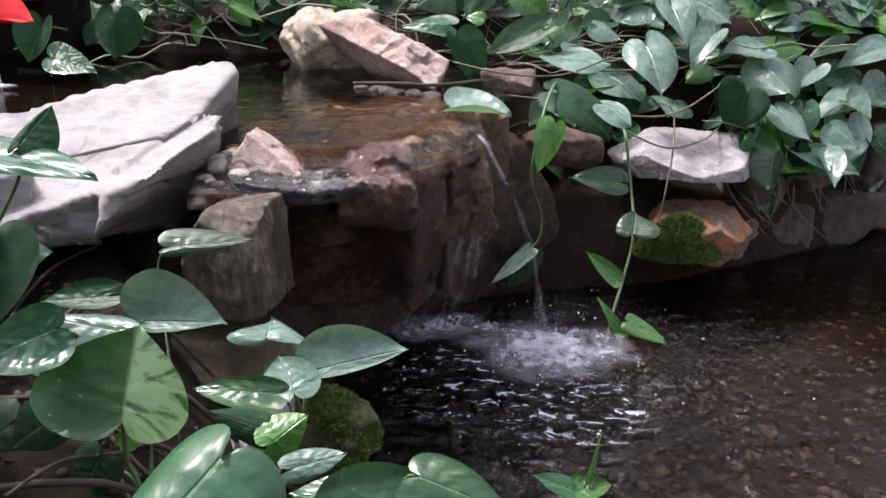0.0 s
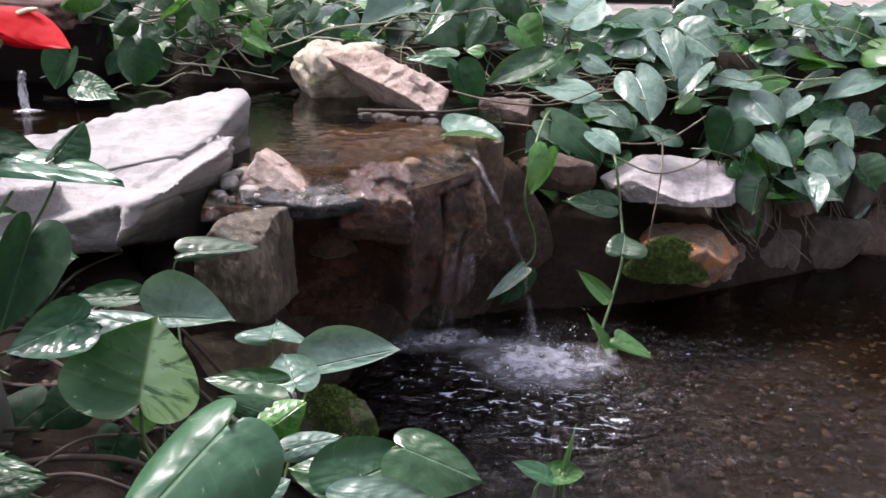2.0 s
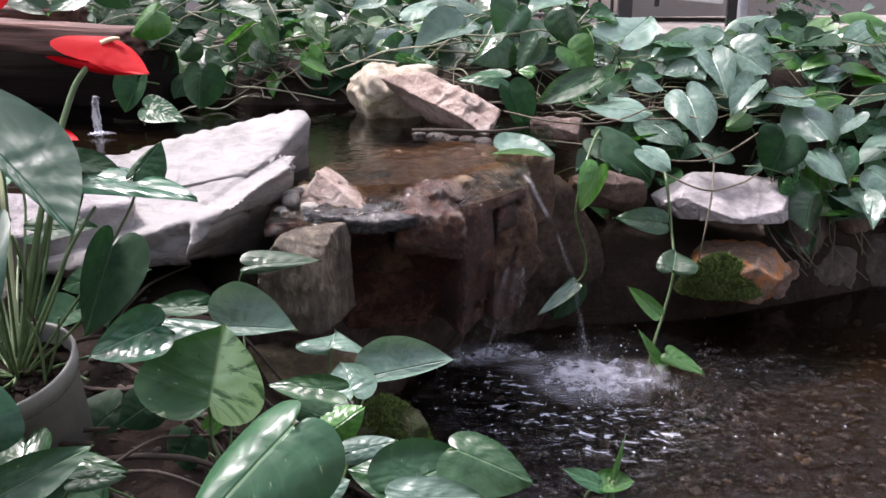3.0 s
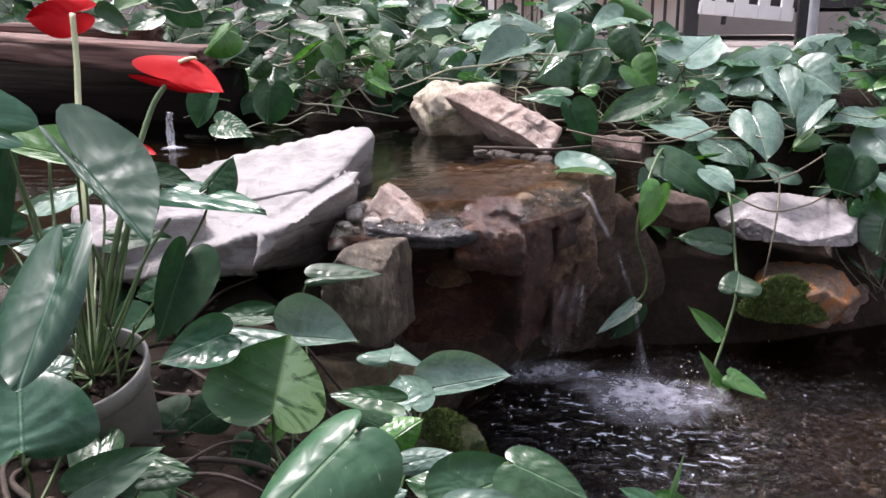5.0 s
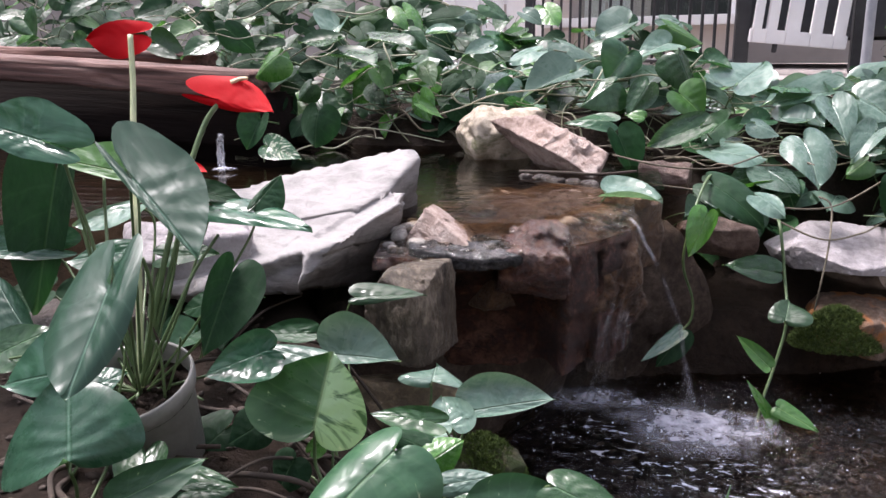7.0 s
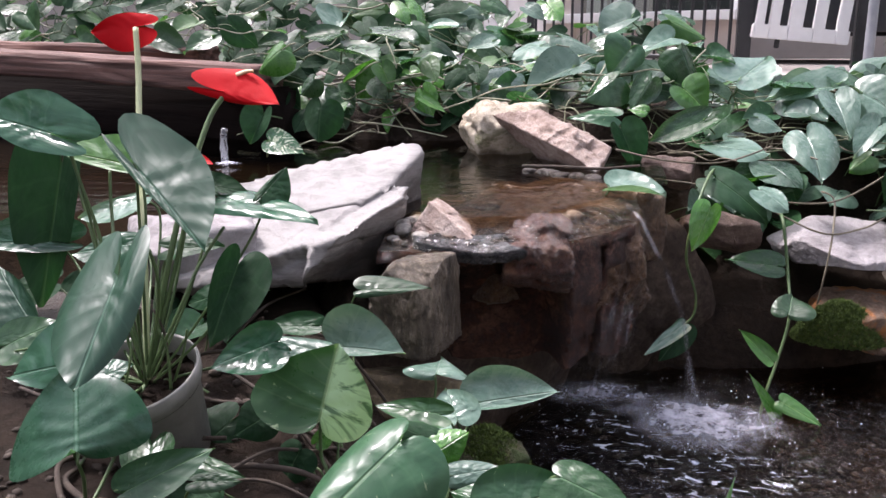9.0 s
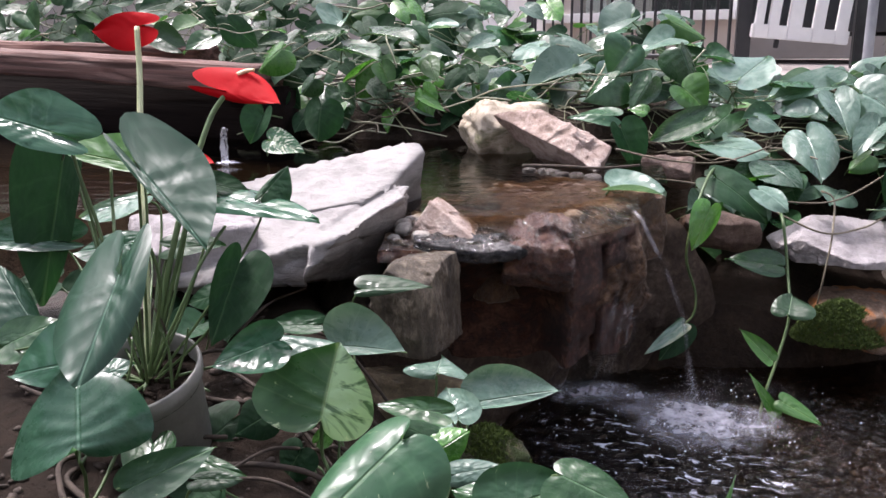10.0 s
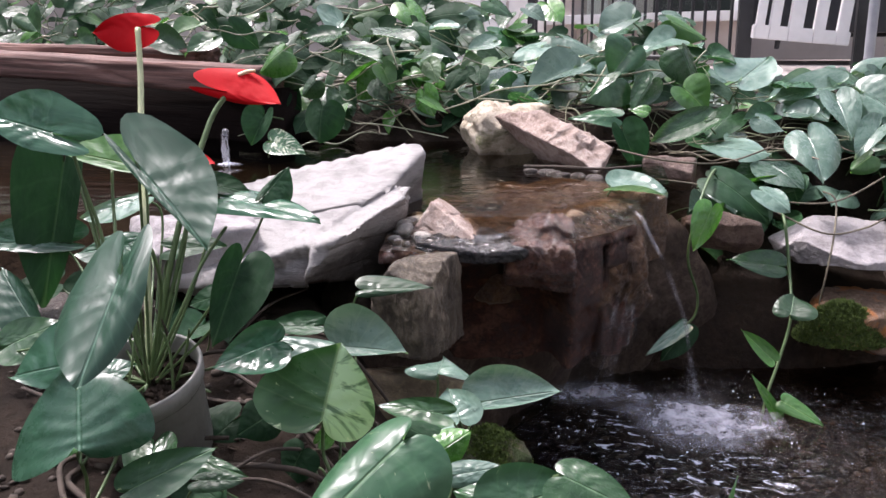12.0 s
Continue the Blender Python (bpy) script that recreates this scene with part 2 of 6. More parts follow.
M_LEAF_VAR3 = leaf_mat("leaf_pothos_streaked", (0.030, 0.102, 0.034), (0.060, 0.165, 0.058), (0.30, 0.42, 0.22), (0.44, 0.54, 0.33), 0.64, 0.28, (0.33, 0.50, 0.29))
M_LEAF_VAR2 = leaf_mat("leaf_pothos_marbled", (0.03, 0.08, 0.04), (0.06, 0.14, 0.07), (0.2, 0.28, 0.18), (0.50, 0.55, 0.42), 0.5)
# paler copy of the leaf; part of it is sky sheen put into colour
M_LEAF_PALE = leaf_mat("leaf_pothos_pale", (0.078, 0.152, 0.112), (0.195, 0.290, 0.232), (0.30, 0.40, 0.32), rough=0.24)
M_ANTH = leaf_mat("leaf_anthurium", (0.018, 0.065, 0.036), (0.046, 0.122, 0.073), (0.15, 0.27, 0.20), rough=0.27, quilt=0.10)
M_ANTH.node_tree.nodes["Principled BSDF"].inputs["Specular IOR Level"].default_value = 0.38


def plain_mat(name, c1, c2, scale=20, rough=0.5, bump=0.2, metal=0.0, stretch=None):
    m, nt, b = nodes_of(name, rough, metal)
    v = nt.nodes.new("ShaderNodeTexCoord").outputs["Object"]
    n = noise_of(nt, v, scale, 6, 0.6, 0.3, stretch)
    nt.links.new(ramp(nt, n, [(0.3, c1), (0.7, c2)]), b.inputs["Base Color"])
    bumped(nt, b, n, bump, 0.005)
    return m


M_STEM = plain_mat("stem_green", (0.035, 0.075, 0.022), (0.09, 0.14, 0.05), 30, 0.5)
M_STEM_PALE = plain_mat("stem_pale", (0.34, 0.40, 0.22), (0.48, 0.50, 0.30), 30, 0.45)
M_STEM_DRY = plain_mat("stem_dry", (0.10, 0.11, 0.06), (0.26, 0.26, 0.16), 30, 0.6)
M_STEM_PALE_DRY = plain_mat("stem_pale_dry", (0.16, 0.17, 0.10), (0.34, 0.34, 0.24), 30, 0.6)
M_VINE = plain_mat("vine_bark", (0.05, 0.04, 0.025), (0.17, 0.145, 0.10), 40, 0.75, 0.4)
M_ROOT = plain_mat("root_bark", (0.022, 0.016, 0.012), (0.065, 0.047, 0.035), 40, 0.9, 0.6)
M_SPATHE = plain_mat("spathe_red", (0.36, 0.002, 0.004), (0.47, 0.004, 0.008), 18, 0.5, 0.15)
M_SPATHE.node_tree.nodes["Principled BSDF"].inputs["Specular IOR Level"].default_value = 0.10
M_SPADIX = plain_mat("spadix", (0.62, 0.45, 0.22), (0.80, 0.62, 0.40), 60, 0.6)
M_POT = plain_mat("pot_plastic", (0.17, 0.17, 0.155), (0.28, 0.275, 0.255), 25, 0.6, 0.15)
M_TIMBER = plain_mat("timber_dark", (0.020, 0.010, 0.008), (0.20, 0.105, 0.085), 26, 0.85, 1.0, 0.0, (0.07, 2.2, 2.2))
M_TIMBER_SHADE = plain_mat("timber_shade", (0.006, 0.0045, 0.004), (0.012, 0.008, 0.007), 8, 0.95, 0.8, 0.0, (0.4, 6, 6))
M_TIMBER_SHADE.node_tree.nodes["Principled BSDF"].inputs["Specular IOR Level"].default_value = 0.08
M_STEEL = plain_mat("pole_grey", (0.30, 0.31, 0.34), (0.38, 0.39, 0.42), 20, 0.45, 0.1, 0.3)
M_WHITE = plain_mat("paint_white", (0.74, 0.73, 0.72), (0.82, 0.81, 0.80), 12, 0.5, 0.1)
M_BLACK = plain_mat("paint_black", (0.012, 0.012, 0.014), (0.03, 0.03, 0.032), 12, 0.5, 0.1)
M_FACADE = plain_mat("facade_beige", (0.44, 0.38, 0.34), (0.54, 0.48, 0.44), 3, 0.85, 0.3)
M_PAVING = plain_mat("paving", (0.21, 0.18, 0.165), (0.32, 0.28, 0.26), 6, 0.85, 0.4)
M_WALL = plain_mat("wall_render", (0.30, 0.29, 0.27), (0.40, 0.39, 0.36), 2, 0.9, 0.3)
M_MOSS = plain_mat("moss", (0.025, 0.048, 0.007), (0.095, 0.140, 0.022), 120, 0.95, 1.0)


def glass_mat(name, tint=(0.9, 0.95, 0.93)):
    m = bpy.data.materials.new(name)
    m.use_nodes = True
    nt = m.node_tree
    nt.nodes.remove(nt.nodes["Principled BSDF"])
    gl = add(nt, "ShaderNodeBsdfGlossy", Roughness=0.02)
    tr = nt.nodes.new("ShaderNodeBsdfTransparent")
    tr.inputs[0].default_value = (*tint, 1)
    fr = add(nt, "ShaderNodeFresnel", IOR=1.45)
    mx = nt.nodes.new("ShaderNodeMixShader")
    nt.links.new(fr.outputs[0], mx.inputs[0])
    nt.links.new(tr.outputs[0], mx.inputs[1])
    nt.links.new(gl.outputs[0], mx.inputs[2])
    nt.links.new(mx.outputs[0], nt.nodes["Material Output"].inputs["Surface"])
    return m


M_GLASS = glass_mat("glass")


# ---- mesh helpers ----
def mesh_of(name, bm, mat, smooth=True):
    me = bpy.data.meshes.new(name)
    bm.to_mesh(me)
    bm.free()
    if mat:
        me.materials.append(mat)
    if smooth:
        me.polygons.foreach_set("use_smooth", [True] * len(me.polygons))
    return me


def part(name, bm, mat, parent=None, label="", smooth=True):
    ob = new(name, bm if isinstance(bm, bpy.types.Mesh) else mesh_of(name, bm, mat, smooth))
    if parent is not None:
        ob.parent = parent
        ob.matrix_parent_inverse = parent.matrix_basis.inverted()
    if label:
        tagged(ob, label)
    return ob


def empty(name, at, label, category, group=""):
    ob = new(name)
    ob.empty_display_size = 0.05
    ob.matrix_basis = Matrix.Translation(at)
    return tagged(ob, label, category, group)


def box_bm(size, at=(0, 0, 0), bevel=0.0, m=None, bm=None):
    """A box; with a bevel its edges are rounded."""
    b = bmesh.new()
    bmesh.ops.create_cube(b, size=1.0, matrix=Matrix.Translation(at) @ Matrix.Diagonal((*size, 1)))
    if bevel:
        bmesh.ops.bevel(b, geom=list(b.edges), offset=bevel, segments=2, affect="EDGES")
    if m is not None:
        b.transform(m)
    if bm is None:
        return b
    me = bpy.data.meshes.new("join")
    b.to_mesh(me)
    b.free()
    bm.from_mesh(me)
    bpy.data.meshes.remove(me)
    return bm


def tube_bm(points, radius, sides=7, taper=1.0, bm=None, knots=0.0):
    """A round stem along a smooth line through the points."""
    bm = bm or bmesh.new()
    pts = [Vector(p) for p in points]
    line = []
    for i in range(len(pts) - 1):
        p0, p1, p2, p3 = pts[max(i - 1, 0)], pts[i], pts[i + 1], pts[min(i + 2, len(pts) - 1)]
        for k in range(6):
            t = k / 6
            line.append(0.5 * ((2 * p1) + (p2 - p0) * t + (2 * p0 - 5 * p1 + 4 * p2 - p3) * t * t + (3 * p1 - p0 - 3 * p2 + p3) * t ** 3))
    line.append(pts[-1])
    rings = []
    side = Vector((0.3, 0.9, 0.1))
    for i, p in enumerate(line):
        ahead = (line[min(i + 1, len(line) - 1)] - line[max(i - 1, 0)]).normalized()
        a = ahead.cross(side).normalized()
        c = ahead.cross(a)
        side = -c if c.length else side
        f = i / (len(line) - 1)
        r = radius * (1 + (taper - 1) * f) * (1 + knots * (i % 6 == 0))
        rings.append([bm.verts.new(p + r * (math.cos(2 * math.pi * k / sides) * a + math.sin(2 * math.pi * k / sides) * c)) for k in range(sides)])
    for r0, r1 in zip(rings, rings[1:]):
        for k in range(sides):
            bm.faces.new((r0[k], r0[(k + 1) % sides], r1[(k + 1) % sides], r1[k]))
    bm.faces.new(rings[0][::-1])
    bm.faces.new(rings[-1])
    return bm


def rock_bm(half, seed, planes=(), level=5, round_=60.0, rough=0.05, layers=0.0, chips=14, grain=1.0, facet=0.09, cell=1.2):
    """A stone: a block with its corners knocked off by planes, softened and roughened.
    planes: extra cuts (nx, ny, nz, d) in units of the half sizes; layers: ledges like split slate."""
    rng = random.Random(seed)
    cuts = [(1, 0, 0, 1), (-1, 0, 0, 1), (0, 1, 0, 1), (0, -1, 0, 1), (0, 0, 1, 1), (0, 0, -1, 1), *planes]
    for _ in range(chips):
        n = Vector((rng.uniform(-1, 1), rng.uniform(-1, 1), rng.uniform(-1, 1))).normalized()
        cuts.append((*n, rng.uniform(0.84, 1.22)))
    ns = np.array([Vector(c[:3]).normalized()[:] for c in cuts])
    ds = np.array([c[3] for c in cuts])
    bm = bmesh.new()
    bmesh.ops.create_icosphere(bm, subdivisions=level, radius=1.0)
    shift = Vector((seed * 3.7, seed * 1.3, seed * 2.1))
    small = min(half)
    for v in bm.verts:
        d = np.array(v.co.normalized())
        k = np.maximum(ns @ d, 1e-4) / ds
        r = 1.0 / float((k ** round_).sum()) ** (1 / round_)
        p = Vector(d * r)
        q = Vector((p.x * half[0], p.y * half[1], p.z * half[2]))
        s = q / small * 0.9 + shift
        n1 = noise.fractal(s, 0.9, 2.1, 5)
        n2 = noise.noise(s * 5) + 0.5 * noise.noise(s * 11)
        out = Vector((d[0] / half[0], d[1] / half[1], d[2] / half[2])).normalized()
        q += out * small * (rough * n1 + rough * 0.22 * grain * n2)
        if facet:
            for size, amount in ((cell, facet), (cell * 2.6, facet * 0.38)):
                c = noise.voronoi(s * size)[1][0]
                lean = noise.cell_vector(c * 7.3 + shift) * 2 - Vector((1, 1, 1))
                q += out * small * amount * ((s * size - c).dot(lean) / size + 0.22 * lean.x)
        if layers:
            w = q.z / small * 5 + 0.8 * noise.noise(s * 0.8)
            flat = max(0.0, 1 - abs(out.z) * 1.3)
            step = (w - math.floor(w)) ** 3
            q -= Vector((out.x, out.y, 0)) * layers * small * flat * step
        v.co = q
    return bm


def rock(name, at, half, turn, mat, label, seed=1, category="rock", group="", parent=None, **kw):
    ob = new(name, mesh_of(name, rock_bm(half, seed, **kw), mat))
    ob.matrix_basis = pose(*at, *turn)
    if parent is not None:
        ob.parent = parent
        ob.matrix_parent_inverse = parent.matrix_basis.inverted()
        return ob
    return tagged(ob, label, category, group)


# ---- ground: one sheet with both pond beds and the banks ----
XL_Y, XL_X = (-4, -0.5, 0.2, 0.5, 0.75, 0.95, 1.12, 1.40, 1.6), (0.9, 0.30, 0.06, -0.02, -0.07, -0.12, -0.24, -0.26, -0.2)
YB_X, YB_Y = (-0.3, -0.2, 0.02, 0.14, 0.5, 0.9, 1.5, 3.0, 6.0), (1.25, 1.42, 1.58, 1.63, 1.70, 1.90, 2.3, 2.9, 3.4)
YW_X, YW_Y = (-4, -1.2, -0.8, -0.35, -0.20, -0.10, 0.0, 0.1), (0.95, 0.98, 1.10, 1.16, 1.14, 1.17, 1.33, 1.5)


def smooth(x, a, b):
    t = min(1.0, max(0.0, (x - a) / (b - a)))
    return t * t * (3 - 2 * t)


def ground_z(x, y):
    n = 0.5 * noise.noise(Vector((x * 2.2, y * 2.2, 3.1))) + 0.25 * noise.noise(Vector((x * 6, y * 6, 9.1)))
    low = min(x - np.interp(y, XL_Y, XL_X), np.interp(x, YB_X, YB_Y) - y, 2.42 - x, y + 0.42) + 0.03 * n
    back = 2.10 + 0.10 * noise.noise(Vector((x * 3, 7, 1))) - 0.30 * smooth(x, -0.45, 0.0) + 0.32 * max(0.0, -0.8 - x)
    up = min(y - np.interp(x, YW_X, YW_Y), back - y, 0.02 - x + 0.25 * (y - 1.4), x + 2.8) + 0.03 * n
    side = np.interp(y, XL_Y, XL_X) - x
    left = -0.03 + 0.22 * smooth(side, 0.0, 0.30) + 0.08 * smooth(y, 0.55, 1.0) * smooth(side, 0.1, 0.3) + 0.03 * n
    left += 0.16 * smooth(-x, 0.9, 1.6)
    right = 0.10 + 0.36 * smooth(y - np.interp(x, YB_X, YB_Y), 0.0, 0.62) + 0.06 * n
    f = smooth(x - 0.35 * (y - 1.0), -0.35, 0.05) if y > 0.9 else 0.0
    z = left + (right - left) * f
    z += (0.46 + 0.05 * n - z) * smooth(y - 0.32 * max(0.0, -0.8 - x), 1.95, 2.2)
    z += (0.44 - z) * smooth(y, 2.9, 3.2)
    z += (0.33 + 0.02 * n - z) * smooth(up, -0.02, 0.05)
    z += (WL - 0.09 + 0.02 * n - z) * smooth(low, -0.015, 0.05)
    return z


def ground():
    xs = np.concatenate([np.linspace(-40, -3.2, 8), np.linspace(-3, 3, 200), np.linspace(3.2, 40, 8)])
    ys = np.concatenate([np.linspace(-40, -1.7, 8), np.linspace(-1.5, 3.3, 160), np.linspace(3.5, 40, 8)])
    verts = [(x, y, ground_z(x, y) if abs(x) < 3.1 and -1.6 < y < 3.4 else (0.44 if y > 3.1 else 0.2)) for y in ys for x in xs]
    w = len(xs)
    faces = [(j * w + i, j * w + i + 1, (j + 1) * w + i + 1, (j + 1) * w + i) for j in range(len(ys) - 1) for i in range(w - 1)]
    me = bpy.data.meshes.new("ground")
    me.from_pydata(verts, [], faces)
    me.materials.append(M_SOIL)
    me.polygons.foreach_set("use_smooth", [True] * len(faces))
    return tagged(new("ground", me), "dark damp soil with two shallow pond beds", "ground", kind="structure")


ground()


# ---- water ----
SPLASH = Vector((0.17, 1.36, WL))


def water_sheet(name, xs, ys, z, wave, mat, label, keep):
    w = len(xs)
    verts = [(x, y, z + wave(x, y)) for y in ys for x in xs]
    faces = []
    for j in range(len(ys) - 1):
        for i in range(w - 1):
            if keep((xs[i] + xs[i + 1]) / 2, (ys[j] + ys[j + 1]) / 2):
                faces.append((j * w + i, j * w + i + 1, (j + 1) * w + i + 1, (j + 1) * w + i))
    me = bpy.data.meshes.new(name)
    me.from_pydata(verts, [], faces)
    me.materials.append(mat)
    me.polygons.foreach_set("use_smooth", [True] * len(faces))
    bm = bmesh.new()
    bm.from_mesh(me)
    bmesh.ops.delete(bm, geom=[v for v in bm.verts if not v.link_faces], context="VERTS")
    bm.to_mesh(me)
    bm.free()
    return tagged(new(name, me), label, "water", kind="structure")


def low_wave(x, y):
    d = math.hypot(x - SPLASH.x, (y - SPLASH.y) * 1.1)
    amp = 0.0065 * math.exp(-(d / 0.26) ** 2) + 0.0030 * math.exp(-(d / 0.42) ** 2) + 0.00015
    p = Vector((x * 34, y * 42, 0.3))
    return amp * (noise.noise(p) + 0.8 * noise.noise(p * 2.3) + 0.5 * math.sin(d * 140 + 2 * noise.noise(p * 0.3)))


def up_wave(x, y):
    """Still, but quick and broken where it spills over the lip."""
    d = y - float(np.interp(x, YW_X, YW_Y))
    near = math.exp(-(max(d, 0) / 0.16) ** 2) * smooth(x, -0.32, -0.15)
    q = Vector((x * 45, y * 45, 2.0))
    return (0.0006 + 0.0030 * near) * (noise.noise(q) + 0.6 * noise.noise(q * 2.2))


water_sheet("water_lower", np.concatenate([np.linspace(-0.35, 0.75, 230), np.linspace(0.76, 2.6, 110)]), np.concatenate([np.linspace(-0.6, 0.65, 80), np.linspace(0.66, 1.8, 230), np.linspace(1.82, 2.7, 40)]), WL, low_wave, M_WATER_LOW,
            "rippled brown pond water below the fall", lambda x, y: ground_z(x, y) < WL + 0.05)
water_sheet("water_upper", np.concatenate([np.linspace(-3.0, -0.42, 60), np.linspace(-0.40, 0.12, 100)]), np.concatenate([np.linspace(0.9, 1.7, 150), np.linspace(1.72, 2.4, 30)]), WU,
            up_wave, M_WATER_UP,
            "still dark pond water above the fall", lambda x, y: ground_z(x, y) < WU + 0.04 and y > np.interp(x, YW_X, YW_Y) - 0.03)


# ---- stones round the weir ----
def outline_planes(points, lean, size):
    """Side planes of a stone from a convex outline in plan; lean < 0 undercuts the side."""
    out = []
    for (x0, y0), (x1, y1) in zip(points, points[1:] + points[:1]):
        n = Vector((y1 - y0, x0 - x1, 0)).normalized()
        m = Vector((n.x, n.y, lean)).normalized()
        out.append((*m, (x0 * n.x + y0 * n.y) / size * m.xy.length))
    return out


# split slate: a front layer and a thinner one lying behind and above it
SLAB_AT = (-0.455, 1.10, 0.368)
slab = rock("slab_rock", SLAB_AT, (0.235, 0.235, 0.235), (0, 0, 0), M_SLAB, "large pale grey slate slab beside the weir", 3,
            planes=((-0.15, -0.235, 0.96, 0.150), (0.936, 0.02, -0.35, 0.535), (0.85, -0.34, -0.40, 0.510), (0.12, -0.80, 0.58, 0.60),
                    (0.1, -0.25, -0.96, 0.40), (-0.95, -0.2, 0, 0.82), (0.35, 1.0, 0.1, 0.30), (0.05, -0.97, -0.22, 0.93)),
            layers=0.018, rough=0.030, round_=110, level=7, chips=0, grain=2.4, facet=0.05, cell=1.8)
upper = rock_bm((0.235, 0.235, 0.235), 6, planes=[(-0.15, -0.235, 0.96, 0.168), (0.1, -0.25, -0.96, 0.40)]
                + outline_planes([(-0.20, -0.03), (-0.02, -0.05), (0.088, -0.030), (0.118, 0.02), (0.137, 0.165), (0.106, 0.206), (-0.112, 0.160), (-0.20, 0.10)], -0.10, 0.235),
                level=6, round_=110, rough=0.026, chips=0, layers=0.012, grain=1.6, facet=0.03, cell=1.5)
upper.from_mesh(slab.data)
upper.to_mesh(slab.data)
upper.free()
slab.data.polygons.foreach_set("use_smooth", [True] * len(slab.data.polygons))


def flake(ob, poly, push, size, soft):
    """A shallow hollow where a flake of slate has split off."""
    for v in ob.data.vertices:
        p = v.co / size
        if p.z < -0.35 or p.y > 0.5 or v.normal.x > 0.5:
            continue
        far = min(((x1 - x0) * (p.y - y0) - (y1 - y0) * (p.x - x0)) / math.hypot(x1 - x0, y1 - y0) for (x0, y0), (x1, y1) in zip(poly, poly[1:] + poly[:1]))
        far += 0.02 * noise.noise(p * 9) + 0.008 * noise.noise(p * 25)
        if far > 0:
            v.co += Vector(push) * smooth(far, 0, soft)


flake(slab, [(-0.24, -1.00), (0.02, -1.06), (0.22, -0.86), (0.21, -0.66), (-0.15, -0.81)], (0.0, 0.022, -0.013), 0.235, 0.035)
flake(slab, [(0.26, -0.92), (0.42, -0.74), (0.37, -0.62), (0.22, -0.72)], (0.0, 0.006, -0.006), 0.235, 0.03)
flake(slab, [(0.16, -0.46), (0.40, -0.60), (0.62, -0.12), (0.60, 0.22), (0.52, 0.18), (0.33, -0.18)], (0.0, 0.0, -0.0055), 0.235, 0.025)
rock("corner_stone", (-0.240, 1.100, 0.378), (0.062, 0.045, 0.055), (0, 0, -14), M_ROCK_PINK, "small three-sided pinkish stone on the pond rim", 8, rough=0.05,
     planes=((0.60, 0.10, 0.80, 0.30), (-0.90, -0.10, 0.42, 0.58), (0.18, -0.86, 0.48, 0.66), (0, 0.9, 0.4, 0.8)), round_=120, level=6, chips=0, facet=0.05, grain=2.0)
rock("block_stone", (-0.258, 0.972, 0.285), (0.047, 0.058, 0.066), (0, -3, -12), M_BLOCK, "upright brown stone block under the slab", 12,
     planes=((-0.62, -0.1, 0.78, 1.02), (0.75, -0.66, 0.05, 1.16), (0.3, -0.5, 0.8, 1.15)), round_=110, rough=0.06, chips=0, grain=2.8, facet=0.07, level=6)
rock("red_stone", (-0.094, 1.110, 0.332), (0.052, 0.058, 0.056), (0, 6, 8), M_GLINT, "wet red-brown stone in the lip of the weir", 21,
     planes=((0.50, -0.2, 0.85, 0.92), (-0.45, -0.3, 0.84, 0.90), (0.0, -0.70, 0.70, 0.98), (0.1, -0.75, -0.66, 0.95)), round_=60, rough=0.13, chips=3, grain=2.4, facet=0.12, level=6)
rock("lip_rock", (0.010, 1.262, 0.265), (0.085, 0.070, 0.090), (0, 4, 42), M_WET, "wet brown rock under the spilling edge", 23,
     planes=((0.2, -0.8, -0.55, 0.85), (-0.3, -0.6, 0.6, 1.0)), round_=50, rough=0.13, chips=4, grain=2.4, facet=0.12, level=6)
rock("lip_stone", (-0.135, 1.37, 0.305), (0.15, 0.235, 0.062), (0, 0, -37), M_WET, "flat wet brown stone over which the water runs", 31, round_=24, rough=0.10, grain=2.0, level=6, chips=3, facet=0.07)
for k, (x, y, sx, sy, rz) in enumerate(((-0.03, 1.33, 0.085, 0.075, -37), (-0.10, 1.23, 0.075, 0.065, -20), (-0.07, 1.47, 0.09, 0.07, 15), (0.02, 1.44, 0.06, 0.07, 40), (-0.16, 1.36, 0.07, 0.08, 0))):
    rock("ledge_stone", (x, y, 0.366), (sx, sy, 0.016), (2 * (-1) ** k, 1, rz), M_LEDGE, "thin rust-brown stone under shallow running water", 90 + k, group="ledge stones", level=4, rough=0.16, facet=0.12)
rl = random.Random(19)
for k in range(22):
    x, w = rl.uniform(-0.27, 0.05), rl.uniform(0.016, 0.036)
    rock("ledge_stone", (x, 1.24 + 0.9 * (x + 0.27) * 0.5 + rl.uniform(0.0, 0.24), 0.368 + rl.uniform(-0.004, 0.006)), (w, w * 0.7, 0.010), (0, rl.uniform(-6, 6), rl.uniform(0, 180)), (M_LEDGE, M_RUST, M_WET)[k % 3],
         "small rust-brown stone under shallow running water", 300 + k, group="ledge stones", level=3, rough=0.14, facet=0.1)
# the sloping sill in front of the lip: rust-brown above, wet and dark on its face
def sill_line(f, out):
    x = -0.335 + 0.395 * f
    f = max(0.0, (x + 0.275) / 0.335)
    inner = float(np.interp(f, (0, 0.5, 1), (1.13, 1.16, 1.335)))
    front = float(np.interp(f, (0, 0.30, 0.65, 0.80, 1), (1.00, 1.045, 1.105, 1.165, 1.27)))
    return Vector((x + 0.012 * out, inner + (front - inner) * out, 0))


